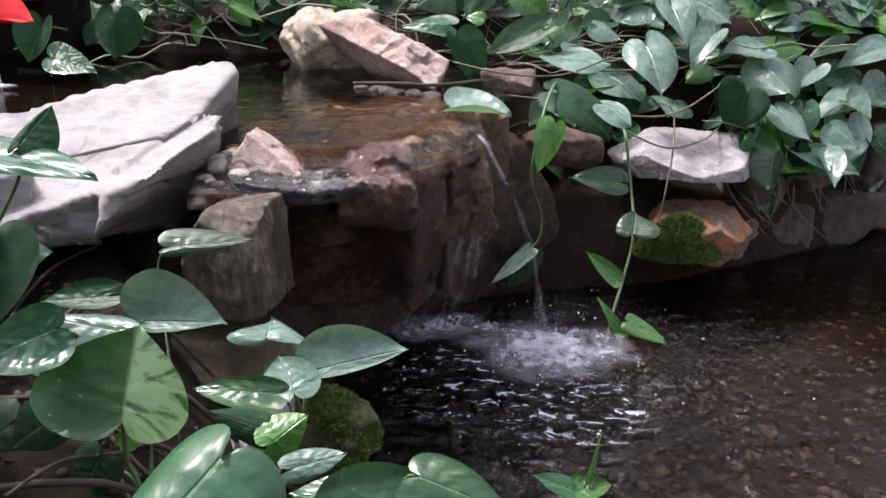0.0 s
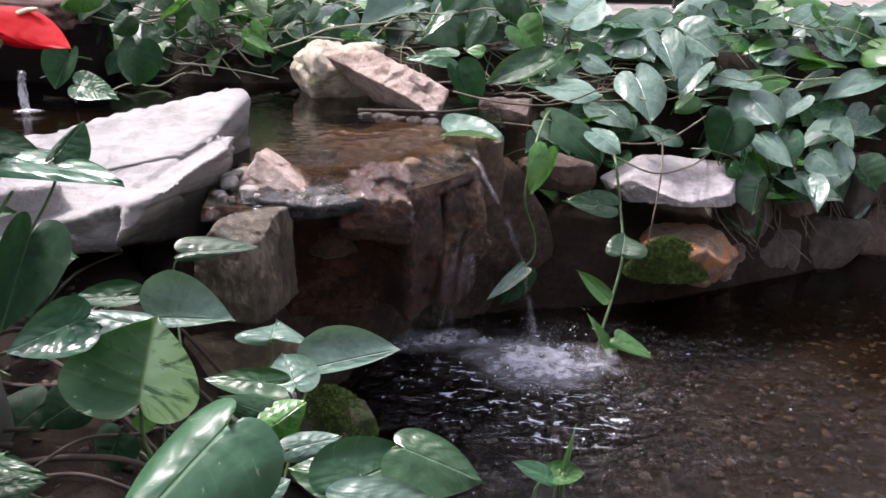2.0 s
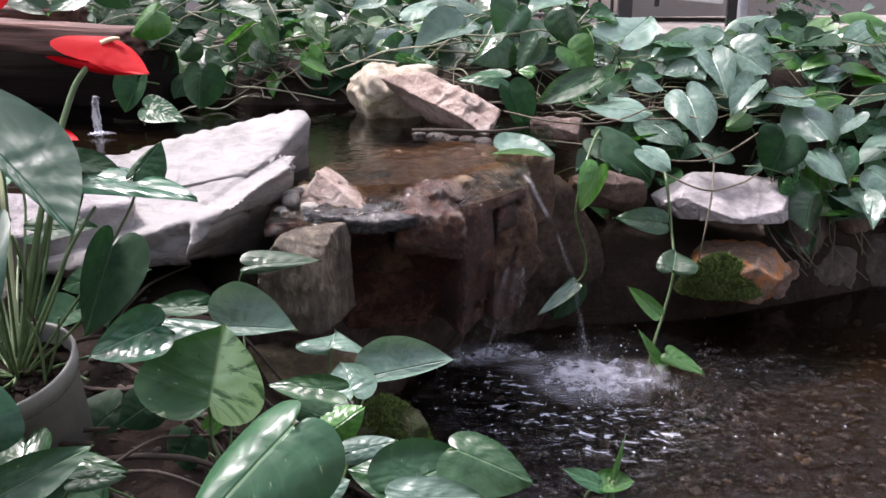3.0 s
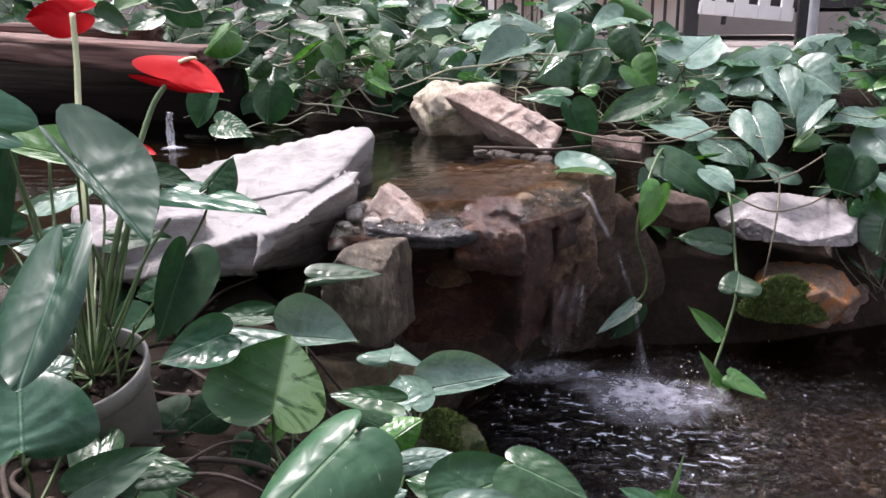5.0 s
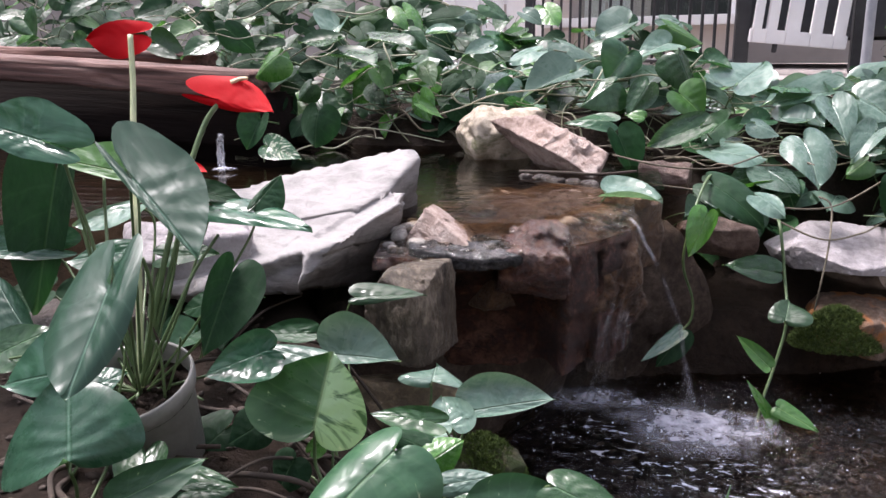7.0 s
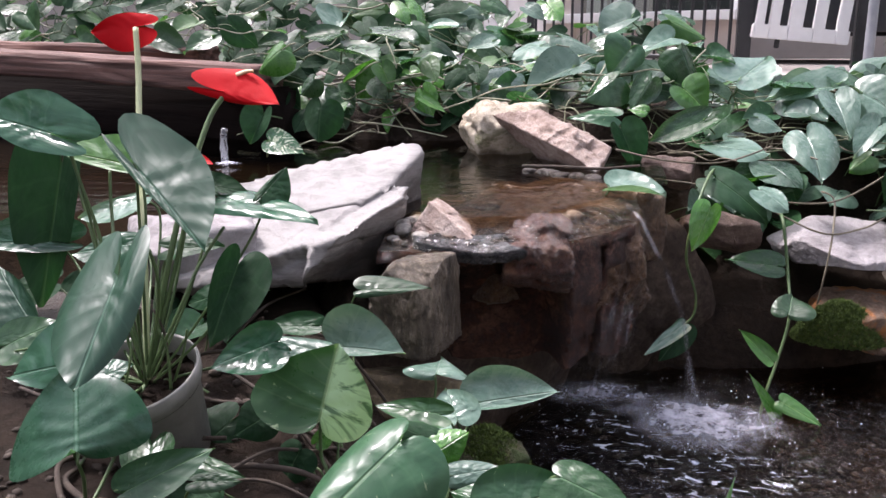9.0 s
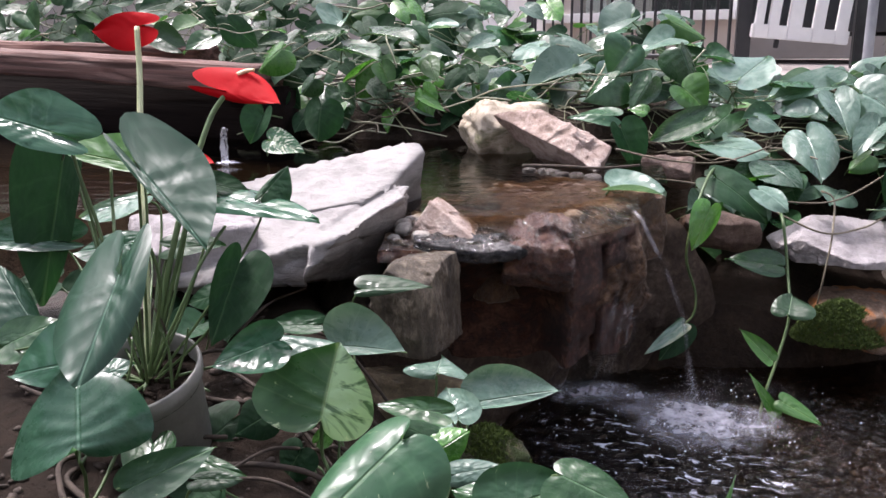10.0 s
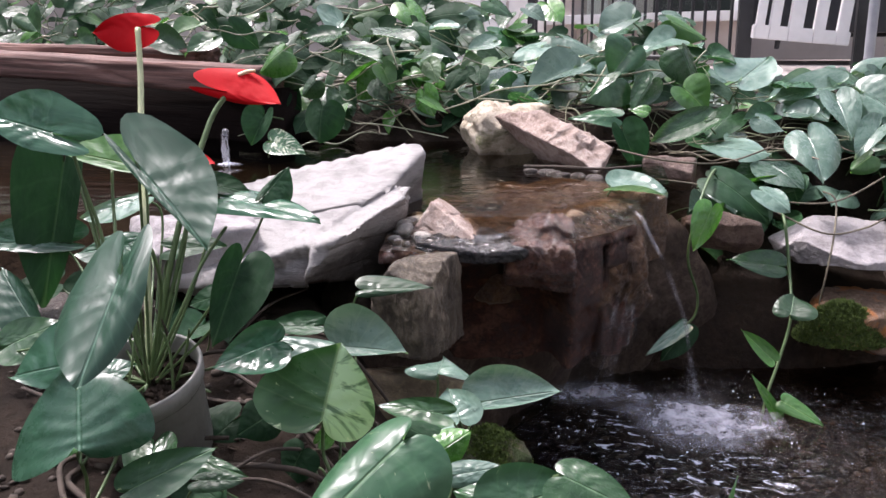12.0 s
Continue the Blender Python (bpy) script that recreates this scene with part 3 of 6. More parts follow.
def sill_bm(profile, n=110, swell=0.006):
    bm = bmesh.new()
    lines = []
    for i in range(n + 1):
        line = []
        for out, z in profile:
            deep = max(0.0, (0.331 - z) / 0.20)
            east = smooth(i / n, 0.60, 0.72)
            p = sill_line(i / n, out - deep ** 0.5 * (1.3 - 1.0 * east) * (deep > 0))
            p.z = z - (0.02 * noise.noise(p * 14) if deep > 0 else 0.0)
            p += Vector((0.25, -0.8, 0.1)) * 0.030 * min(1.0, deep * 6) * noise.cell(p * 17) * east
            q = p * 28
            q2 = p * 90
            p += Vector((0.3, -0.7, 0.5)) * (swell * noise.noise(q) + swell * 0.35 * noise.noise(q2))
            line.append(bm.verts.new(p))
        lines.append(line)
    for a, b in zip(lines, lines[1:]):
        for j in range(len(profile) - 1):
            bm.faces.new((a[j], a[j + 1], b[j + 1], b[j]))
    return bm


TOP = [(-0.25 + 1.20 * k / 24, 0.374 - 0.022 * smooth(k / 24, 0.1, 1.0)) for k in range(25)]
NOSE = [(0.95 + 0.10 * math.sin(1.57 * k / 8), 0.352 - 0.022 * (1 - math.cos(1.57 * k / 8))) for k in range(1, 9)]
FACE = [(1.05, 0.331 - 0.20 * k / 20) for k in range(0, 21)]
sill = empty("sill_stone", (-0.10, 1.12, 0.35), "sloping rust-brown wet stone sill of the weir", "rock")
part("sill_top", sill_bm(TOP, 110, 0.011), M_RUST, sill)
part("sill_face", sill_bm(TOP[-1:] + NOSE + FACE[1:], 110, 0.011), M_RED, sill, "dark wet red-brown face of the sill")
rock("rim_slab", (-0.185, 1.062, 0.350), (0.095, 0.050, 0.013), (4, 2, 16), M_RIM, "thin black wet stone along the rim of the weir", 29,
     planes=((-0.5, -0.85, 0, 0.9), (0.6, -0.8, 0, 1.0)), round_=40, rough=0.25, chips=5, grain=2.6, facet=0.2, level=6)
rock("rim_stone", (-0.215, 1.14, 0.325), (0.075, 0.075, 0.045), (0, 0, -20), M_DARK, "low wet dark stone in the rim", 35, round_=12, rough=0.12)
rock("footing_stone", (-0.245, 1.35, 0.09), (0.12, 0.34, 0.21), (0, 0, -37), M_RECESS, "dark wet stone in the recess behind the fall", 33, round_=12, rough=0.10)
rock("recess_stone", (0.05, 1.66, 0.09), (0.20, 0.12, 0.21), (0, 0, 24), M_RECESS, "dark wet stone under the bank beside the fall", 37, round_=10, rough=0.12)
rock("cream_rock", (-0.272, 1.90, 0.434), (0.088, 0.09, 0.078), (0, 10, -30), M_ROCK_CREAM, "cream rock with moss at the pond edge", 44, rough=0.13, grain=1.6, level=5, facet=0.14)
rock("pink_rock", (-0.108, 1.705, 0.430), (0.165, 0.080, 0.074), (6, 12, -50), M_ROCK_PINK, "pinkish rock with a sharp ridge at the pond edge", 43, rough=0.09,
     planes=((0.12, -0.80, -0.58, 0.34), (0.22, -0.62, 0.75, 0.62), (0, 0.55, 0.83, 0.60), (0.8, -0.2, 0.55, 0.72), (-0.7, 0.1, 0.7, 0.85), (0.9, 0.35, -0.2, 0.85)), round_=110, chips=4, grain=2.2, level=6, facet=0.13)
rock("flat_rock", (0.525, 1.735, 0.204), (0.145, 0.105, 0.036), (12, 5, 6), M_ROCK_GREY, "flat pale grey rock on the bank", 47, rough=0.10,
     planes=((0.05, -0.22, 0.97, 0.70), (0.1, -0.72, -0.68, 0.62), (-0.75, -0.66, 0.0, 0.80), (0.55, -0.83, 0.1, 0.86), (0.9, -0.40, 0.1, 0.90), (-0.9, 0.25, 0.3, 0.9)), round_=100, chips=3, grain=2.2, level=6, facet=0.10)
lichen = rock("lichen_rock", (0.555, 1.668, 0.064), (0.100, 0.080, 0.054), (0, 4, 12), M_ORANGE, "mossy stone with an orange lichen end", 53, rough=0.12, grain=1.6)
rock("brown_stone", (-0.268, 0.940, 0.122), (0.088, 0.050, 0.066), (0, 8, 20), M_BROWN, "yellow-brown wet stone at the water's edge", 61, rough=0.12)
rock("mossy_stone", (-0.160, 0.905, 0.035), (0.062, 0.065, 0.080), (0, 14, 10), M_MOSSY, "dark stone grown over with moss at the water's edge", 63, rough=0.14, grain=2.0)
rock("pale_stone", (-0.218, 0.86, 0.105), (0.040, 0.036, 0.036), (0, 8, 40), M_ROCK_GREY, "pale stone half hidden by leaves", 65, rough=0.10)
rock("brick_stone", (0.250, 1.745, 0.235), (0.085, 0.05, 0.040), (0, 6, 8), M_BANK, "reddish brick-like stone in the bank", 67, rough=0.06)
rock("pale_bank_stone", (0.14, 1.79, 0.36), (0.055, 0.05, 0.036), (0, 4, -12), M_BANK, "pinkish stone under trailing vines", 69, rough=0.09)
rock("back_stone", (-0.62, 0.99, 0.345), (0.09, 0.10, 0.055), (0, 4, 30), M_ROCK_GREY, "pale grey stone behind the flower pot", 71, rough=0.08)
rock("hidden_stone", (-0.72, 0.86, 0.235), (0.10, 0.09, 0.06), (0, 4, 70), M_DARK, "dark grey stone among the leaves", 73, rough=0.08)
rb = random.Random(77)
for k in range(17):
    x = 0.30 + 0.085 * k + rb.uniform(-0.02, 0.02)
    y = float(np.interp(x, YB_X, YB_Y)) + rb.uniform(0.0, 0.04) + 0.03 * (k % 2)
    big = rb.uniform(0.055, 0.09)
    z = (-0.01, 0.12)[k % 2] + rb.uniform(-0.02, 0.03)
    if x < 0.64:
        continue
    rock("bank_stone", (x, y, z), (big * 1.3, big * 0.8, big), (0, rb.uniform(-8, 8), rb.uniform(0, 40)), (M_DARK, M_BANK, M_DARK)[k % 3], "damp dark stone in the pond bank", 180 + k, group="bank stones",
         rough=0.14, level=4, round_=20)
rng = random.Random(5)
for k in range(24):
    a, r = rng.uniform(0, 6.28), rng.uniform(0, 0.026)
    s = rng.uniform(0.008, 0.014)
    rock("pebble", (-0.298 + 0.8 * r * math.cos(a), 1.11 + 1.6 * r * math.sin(a), 0.352 + rng.uniform(0, 0.022)), (s * 1.25, s, s * 0.75), (0, rng.uniform(-20, 20), rng.uniform(0, 180)),
         M_PEBBLE, "smooth pale round pebble", 100 + k, "pebble", "pebbles beside the slab", level=3, round_=3, rough=0.05, chips=0, facet=0)
for k, (x, y) in enumerate(((-0.268, 1.052), (-0.222, 1.075), (-0.300, 1.030), (-0.287, 1.022), (-0.31, 1.045), (-0.255, 1.035))):
    s = (0.0125, 0.010, 0.007, 0.006, 0.008, 0.006)[k]
    rock("pebble", (x, y, 0.357 + s * 0.4), (s * 1.2, s, s * 0.8), (0, 8, 40 * k), M_PEBBLE, "smooth pale round pebble", 130 + k, "pebble", "pebbles on the rim", level=3, round_=3, rough=0.05, chips=0, facet=0)
for k in range(9):
    rock("wet_pebble", (-0.155 + 0.018 * k + rng.uniform(-0.01, 0.01), 1.585 - 0.009 * k + rng.uniform(-0.02, 0.02), 0.383), (0.016, 0.012, 0.010), (0, 0, 50 * k), M_DARK,
         "small black wet pebble in the shallow water", 140 + k, "pebble", "black pebbles at the inlet", level=3, round_=5, rough=0.08, facet=0)


# moss on the lichen rock and the mossy stone
def moss(at, half, n, seed, parent, size=0.006):
    r = random.Random(seed)
    bm = bmesh.new()
    for _ in range(n):
        a, e = r.uniform(0, 6.28), math.sqrt(r.random())
        p = Vector((at[0] + half[0] * e * math.cos(a), at[1] + half[1] * e * math.sin(a), at[2] + half[2] * (1 - e * e) * r.uniform(0.7, 1.0)))
        for _ in range(5):
            d = Vector((r.uniform(-1, 1), r.uniform(-1, 1), r.uniform(0.2, 1.2))).normalized() * size * r.uniform(0.7, 1.8)
            w = Vector((r.uniform(-1, 1), r.uniform(-1, 1), 0)).normalized() * size * 0.28
            bm.faces.new([bm.verts.new(q) for q in (p - w, p + w, p + d)])
    ob = part("moss", bm, M_MOSS, parent, "bright green cushion moss", False)
    return tagged(ob, kind="stuff")


moss((0.490, 1.612, 0.040), (0.092, 0.062, 0.085), 5200, 1, lichen, 0.007)
moss((-0.142, 0.900, 0.062), (0.066, 0.070, 0.068), 4200, 2, bpy.data.objects["mossy_stone"], 0.0045)

# ---- gravel on the lower bed, chips and litter on the left bank ----
def scatter(name, n, where, size, mat, label, seed, lift=0.3):
    r = random.Random(seed)
    bm = bmesh.new()
    for _ in range(n):
        x, y = where(r)
        if name == "gravel" and ground_z(x, y) > WL - 0.05:
            continue
        s = r.uniform(*size)
        m = Matrix.Translation((x, y, ground_z(x, y) + lift * s)) @ Euler((r.uniform(-0.5, 0.5), r.uniform(-0.5, 0.5), r.uniform(0, 6.3))).to_matrix().to_4x4() @ Matrix.Diagonal((s * r.uniform(0.9, 1.7), s, s * r.uniform(0.35, 0.8), 1))
        bmesh.ops.create_icosphere(bm, subdivisions=1, radius=1.0, matrix=m)
    return tagged(part(name, bm, mat), label, name, kind="stuff")


def gravel_mat():
    m, nt, b = nodes_of("gravel", 0.7)
    g = nt.nodes.new("ShaderNodeNewGeometry")
    nt.links.new(ramp(nt, g.outputs["Random Per Island"], [(0.0, (0.028, 0.023, 0.019)), (0.5, (0.052, 0.043, 0.035)), (0.9, (0.085, 0.07, 0.058)), (1.0, (0.19, 0.16, 0.135))]), b.inputs["Base Color"])
    return m


M_GRAVEL = gravel_mat()
scatter("gravel", 1700, lambda r: (r.uniform(0.05, 1.6), r.uniform(0.35, 2.0)), (0.002, 0.006), M_GRAVEL, "brown gravel on the bed of the lower pond", 4)
def bed_mat():
    m, nt, b = nodes_of("bed_stone", 0.6)
    g = nt.nodes.new("ShaderNodeNewGeometry")
    v = nt.nodes.new("ShaderNodeTexCoord").outputs["Object"]
    tone = ramp(nt, g.outputs["Random Per Island"], [(0.0, (0.022, 0.017, 0.013)), (0.5, (0.042, 0.032, 0.024)), (0.85, (0.066, 0.051, 0.038)), (1.0, (0.11, 0.09, 0.072))])
    nt.links.new(mix(nt, 0.7, tone, ramp(nt, noise_of(nt, v, 40, 5, 0.6), [(0.3, (0.45, 0.42, 0.40)), (0.7, (1.15, 1.1, 1.05))]), "MULTIPLY"), b.inputs["Base Color"])
    return m


bed = scatter("gravel", 1500, lambda r: (r.uniform(0.0, 1.7), r.uniform(0.30, 2.0)), (0.004, 0.012), bed_mat(), "brown stones on the bed of the lower pond", 14, -0.15)
bed.name = "bed_stones"
scatter("bark_chips", 900, lambda r: (r.uniform(-1.0, -0.12), r.uniform(0.25, 0.95)), (0.002, 0.007), M_ROOT, "dark bark chips and leaf litter", 6)

# ---- timber edging, post, walkway, house front ----
def hewn_bm(size, seed, split=0.006):
    """A rough-hewn timber with long splits and a ragged end."""
    bm = box_bm(size, bevel=0.006)
    bmesh.ops.subdivide_edges(bm, edges=[e for e in bm.edges if e.calc_length() > size[0] * 0.6], cuts=150)
    bmesh.ops.subdivide_edges(bm, edges=[e for e in bm.edges if 0.04 < e.calc_length()], cuts=9, use_grid_fill=True)
    for v in bm.verts:
        q = Vector((v.co.x * 2.2, v.co.y * 26, v.co.z * 26 + seed))
        n = noise.fractal(q, 0.8, 2.0, 4)
        groove = max(0.0, 0.10 - abs(noise.noise(Vector((v.co.x * 1.1, v.co.y * 18, v.co.z * 18 + seed + 5))))) * 10
        side = Vector((0, v.co.y / size[1], v.co.z / size[2])).normalized() if v.co.yz.length > 1e-4 else Vector((0, 0, 1))
        v.co += side * split * (n - groove) + Vector((0.02 * noise.noise(q * 3), 0, 0)) * (abs(v.co.x) > size[0] * 0.49)
    return bm


beam = part("timber_beam", hewn_bm((2.45, 0.18, 0.075), 2), M_TIMBER)
beam.matrix_basis = pose(-2.09, 2.42, 0.600, 0, 2.2, -17.7)
tagged(beam, "weathered dark timber edging beam along the pond", "beam")
back_beam = part("timber_beam", hewn_bm((2.15, 0.10, 0.06), 7), M_TIMBER)
back_beam.matrix_basis = pose(-2.26, 2.63, 0.640, 0, 1.6, -17.7)
tagged(back_beam, "weathered timber plank laid behind the edging beam", "beam")
# timber added under the beam, near-black in place of the recess's shade
kerb = part("lower_beam", box_bm((2.4, 0.12, 0.26), bevel=0.012), M_TIMBER_SHADE)
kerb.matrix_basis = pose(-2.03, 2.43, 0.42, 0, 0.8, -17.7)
tagged(kerb, "near-black timber below the edging beam, coloured for the shade there", "beam")

part("pole", tube_bm([(1.075, 3.83, 0.40), (1.075, 3.83, 1.2), (1.075, 3.83, 2.6)], 0.021, 14), M_STEEL)
tagged(bpy.data.objects["pole"], "slim grey metal post beside the path", "post")

tagged(part("pavement", box_bm((9, 2.6, 0.12), (0, 4.85, 0.44), 0.01), M_PAVING, smooth=False), "pale paved walkway before the house", "pavement", kind="structure")

gate = empty("garden_gate", (0.85, 4.13, 0.50), "white painted wooden picket gate standing ajar", "gate")
GATE = pose(0.632, 4.10, 0.652, 0, 5.3, 10.9)      # it sags from its hinges
for x, w in ((0.021, 0.042), (0.089, 0.050), (0.189, 0.068), (0.300, 0.056), (0.411, 0.056)):
    part("picket", box_bm((w, 0.022, 0.86), (x, 0, 0.43), 0.004, GATE), M_WHITE, gate, smooth=False)
for z in (0.032, 0.74):
    part("rail", box_bm((0.46, 0.030, 0.064), (0.222, 0.008, z), 0.004, GATE), M_WHITE, gate, smooth=False)
part("hinge_post", box_bm((0.065, 0.065, 1.0), (0.598, 4.16, 1.0), 0.004), M_BLACK, gate, "dark square gate post", False)
part("latch_post", box_bm((0.05, 0.05, 1.0), (1.125, 4.20, 1.0), 0.004), M_BLACK, gate, "dark square gate post", False)
part("latch", box_bm((0.02, 0.02, 0.05), (0.125, 0.02, -0.015), 0.003, GATE), M_BLACK, gate, "dark drop bolt", False)

fence = empty("railing", (0.0, 4.7, 0.50), "black metal railing with slim upright bars", "railing")
rdir = Vector((-0.958, 0.81, 0)).normalized()
for k in range(19):
    p = Vector((0.60, 4.18, 0)) + rdir * (0.075 * (k + 1))
    part("baluster", tube_bm([(p.x, p.y, 0.54), (p.x, p.y, 1.0), (p.x, p.y, 1.42)], 0.0085, 8), M_BLACK, fence)
for z in (0.56, 1.42):
    a, b2 = Vector((0.60, 4.18, z)), Vector((0.60, 4.18, z)) + rdir * 1.45
    part("top_rail" if z > 1 else "bottom_rail", tube_bm([a, (a + b2) / 2, b2], 0.013, 8), M_BLACK, fence)
part("post", box_bm((0.045, 0.045, 0.95), (a + rdir * 1.47)[:2] + (0.97,), 0.004), M_BLACK, fence, smooth=False)

# the house front stands askew to the walkway
HOUSE = pose(0.10, 5.13, 0.50, 0, 0, -24.6)
house = empty("house_front", (0.10, 5.13, 0.50), "beige house front with a white-framed window", "house")
part("wall", box_bm((1.18, 0.16, 0.26), (0.01, 0.10, 0.12), 0.004, HOUSE), M_FACADE, house, smooth=False)
part("pillar", box_bm((0.20, 0.20, 2.6), (-0.50, 0.06, 1.29), 0.006, HOUSE), M_FACADE, house, smooth=False)
part("upper_wall", box_bm((1.2, 0.16, 0.9), (0.02, 0.10, 2.1), 0.004, HOUSE), M_FACADE, house, smooth=False)
win = part("window", box_bm((1.2, 0.20, 0.055), (0.02, 0.04, 0.275), 0.004, HOUSE), M_WHITE, house, "white painted sill", False)
part("window_frame", box_bm((0.06, 0.06, 1.36), (0.60, 0.06, 0.98), 0.004, HOUSE), M_WHITE, win, smooth=False)
part("pane", box_bm((1.1, 0.012, 1.36), (0.05, 0.10, 0.98), 0, HOUSE), M_GLASS, win, smooth=False)
# the room's lack of light is put into a black floor and back
part("room_floor", box_bm((2.1, 1.0, 0.05), (0.72, 0.7, 0.20), 0, HOUSE), M_BLACK, house, "black surfaces standing for the unlit room behind the window", False)
part("room_back", box_bm((2.2, 0.05, 1.7), (0.72, 1.2, 1.0), 0, HOUSE), M_BLACK, house, "black surfaces standing for the unlit room behind the window", False)

board = empty("white_fence", (-1.0, 5.75, 0.5), "low white boarded fence beyond the plants", "fence")
for k in range(8):
    part("board", box_bm((0.15, 0.025, 0.60), (-1.17 + 0.17 * k, 5.70, 0.80), 0.004), M_WHITE, board, smooth=False)
part("rail", box_bm((1.36, 0.03, 0.07), (-0.58, 5.73, 0.95), 0.004), M_WHITE, board, smooth=False)

# ---- the assumed hall round the garden, glazed above; its unseen walls block low sky light ----
tagged(part("wall_north", box_bm((14, 0.2, 4.4), (0, 7.6, 2.2)), M_FACADE, smooth=False), "pale beige rendered end wall", "wall", kind="structure")
for nm, size, at in (("wall_south", (14, 0.2, 4.4), (0, -6.1, 2.2)), ("wall_west", (0.2, 13.5, 4.4), (-7.0, 0.75, 2.2)), ("wall_east", (0.2, 13.5, 4.4), (7.0, 0.75, 2.2))):
    tagged(part(nm, box_bm(size, at), M_WALL, smooth=False), "plain rendered wall of the assumed hall, out of view", "wall", kind="structure")
roof = bmesh.new()
for k in range(8):
    roof = box_bm((0.10, 13.6, 0.16), (-7 + 2 * k, 0.75, 4.45), 0, None, roof)
for k in range(7):
    roof = box_bm((14.1, 0.08, 0.12), (0, -6 + 2.25 * k, 4.47), 0, None, roof)
tagged(part("ceiling", roof, M_WHITE, smooth=False), "white painted bars of an assumed glazed roof, out of view", "ceiling", kind="structure")


# ---- leaves ----
HEART = ((0.0, 0.0), (0.10, -0.66), (0.38, -1.0), (0.74, -0.70), (0.96, 0.02), (1.0, 0.17), (0.95, 0.34), (0.83, 0.51), (0.62, 0.68), (0.36, 0.83), (0.12, 0.94), (0.0, 1.0))


def heart(s, lobe):
    """A point of the blade's edge: in half widths across, in lengths along."""
    k = s * (len(HEART) - 1)
    i = min(int(k), len(HEART) - 2)
    t = k - i
    p0, p1, p2, p3 = (HEART[max(0, min(len(HEART) - 1, i + d))] for d in (-1, 0, 1, 2))
    out = []
    for c in (0, 1):
        a, b, d, e = ((q[c] * (lobe if c and q[c] < 0 else 1.0)) for q in (p0, p1, p2, p3))
        out.append(0.5 * (2 * b + (d - a) * t + (2 * a - 5 * b + 4 * d - e) * t * t + (3 * b - a - 3 * d + e) * t ** 3))
    return max(0.0, out[0]), out[1]


def leaf_bm(length, halves, fold, droop, lobe, seed=0, rows=26, cols=10, wavy=0.05, cup=None):
    """A heart-shaped blade: base at the origin, tip along +y, upper side +z; halves: the widths on either side of the midrib."""
    r = random.Random(seed)
    ph, bend = r.uniform(0, 6.3), r.uniform(-0.04, 0.04)
    curl, hollow = r.uniform(-0.14, 0.14), r.uniform(-0.04, 0.13)
    cup = hollow if cup is None else cup
    width = sum(halves)
    bm = bmesh.new()
    uv = bm.loops.layers.uv.new("uv")
    grid = []
    for i in range(rows + 1):
        s = i / rows
        ex, ey = heart(s, max(lobe * 1.15, 0.02))
        my = s ** 1.7
        line = []
        for j in range(cols + 1):
            u = 2 * j / cols - 1
            a = abs(u)
            x = halves[u > 0] * ex * u
            yy = my + (ey - my) * a ** 1.15
            x += bend * length * yy * abs(yy)
            z = fold * abs(x) - droop * length * yy * abs(yy) - cup * width * a * a * ex * (1 if fold < 0.3 else 0.3)
            z += wavy * width * a * a * math.sin(7 * s + ph + (2 if u > 0 else 0)) + curl * width * a ** 5 * ex
            z += 0.012 * width * math.sin(math.pi * min(1, a * 1.05)) * ex * math.sin(32 * (s - 0.42 * a) + ph)
            line.append((bm.verts.new((x, length * yy, z)), (0.5 + 0.5 * u * ex * 0.98, s)))
        grid.append(line)
    for i in range(rows):
        for j in range(cols):
            q = (grid[i][j], grid[i][j + 1], grid[i + 1][j + 1], grid[i + 1][j])
            fc = bm.faces.new([v for v, _ in q])
            for lp, (_, c) in zip(fc.loops, q):
                lp[uv].uv = c
    bmesh.ops.remove_doubles(bm, verts=bm.verts, dist=1e-5)
    return bm


def leaf_pose(base, tip, up):
    base, y = Vector(base), (Vector(tip) - Vector(base)).normalized()
    x = y.cross(Vector(up)).normalized()
    z = x.cross(y)
    m = Matrix((x, y, z)).transposed().to_4x4()
    m.translation = base
    return m


COUNT = [0]


def leaf(plant, mat, base, tip, up, width, fold=0.1, droop=0.05, lobe=0.2, stem=True, name="leaf"):
    COUNT[0] += 1
    length = (Vector(tip) - Vector(base)).length
    halves = width if isinstance(width, tuple) else (width * 0.53, width * 0.53)
    width = sum(halves)
    ob = new(name, mesh_of(name, leaf_bm(length, halves, fold, droop, lobe, COUNT[0], 26, 12, 0.09 if plant["pull"] == 0.35 else 0.07, -0.03 if name == "spathe" else None), mat))
    ob.matrix_basis = leaf_pose(base, tip, up)
    ob.parent = plant
    ob.matrix_parent_inverse = plant.matrix_basis.inverted()
    if stem:
        b = Vector(base)
        back = (b - Vector(tip)).normalized()
        root = Vector(plant["root"])
        g = Vector((b.x + (root.x - b.x) * plant["pull"], b.y + (root.y - b.y) * plant["pull"], 0))
        g.z = root.z if plant["pull"] > 0.9 else ground_z(g.x, g.y)
        if plant["pull"] == 0.35 and b.z - g.z > 0.05:
            g = b + back * 0.04 + Vector((0, 0.06, -0.05))
        drop = max(0.02, b.z - g.z)
        b = b - ob.matrix_basis.to_3x3().col[2] * 0.0025
        p1 = b + (back * 0.5 + Vector((0, 0.25, -0.7))) * min(0.035, drop * 0.5)
        p2 = g * 0.45 + p1 * 0.55
        p2.z = g.z + drop * 0.42
        part("petiole", tube_bm([b, p1, p2, g], 0.0014 if plant["pull"] > 0.9 else min(0.0019, 0.0010 + 0.009 * width), 6, 1.3), M_STEM, ob)
    return ob


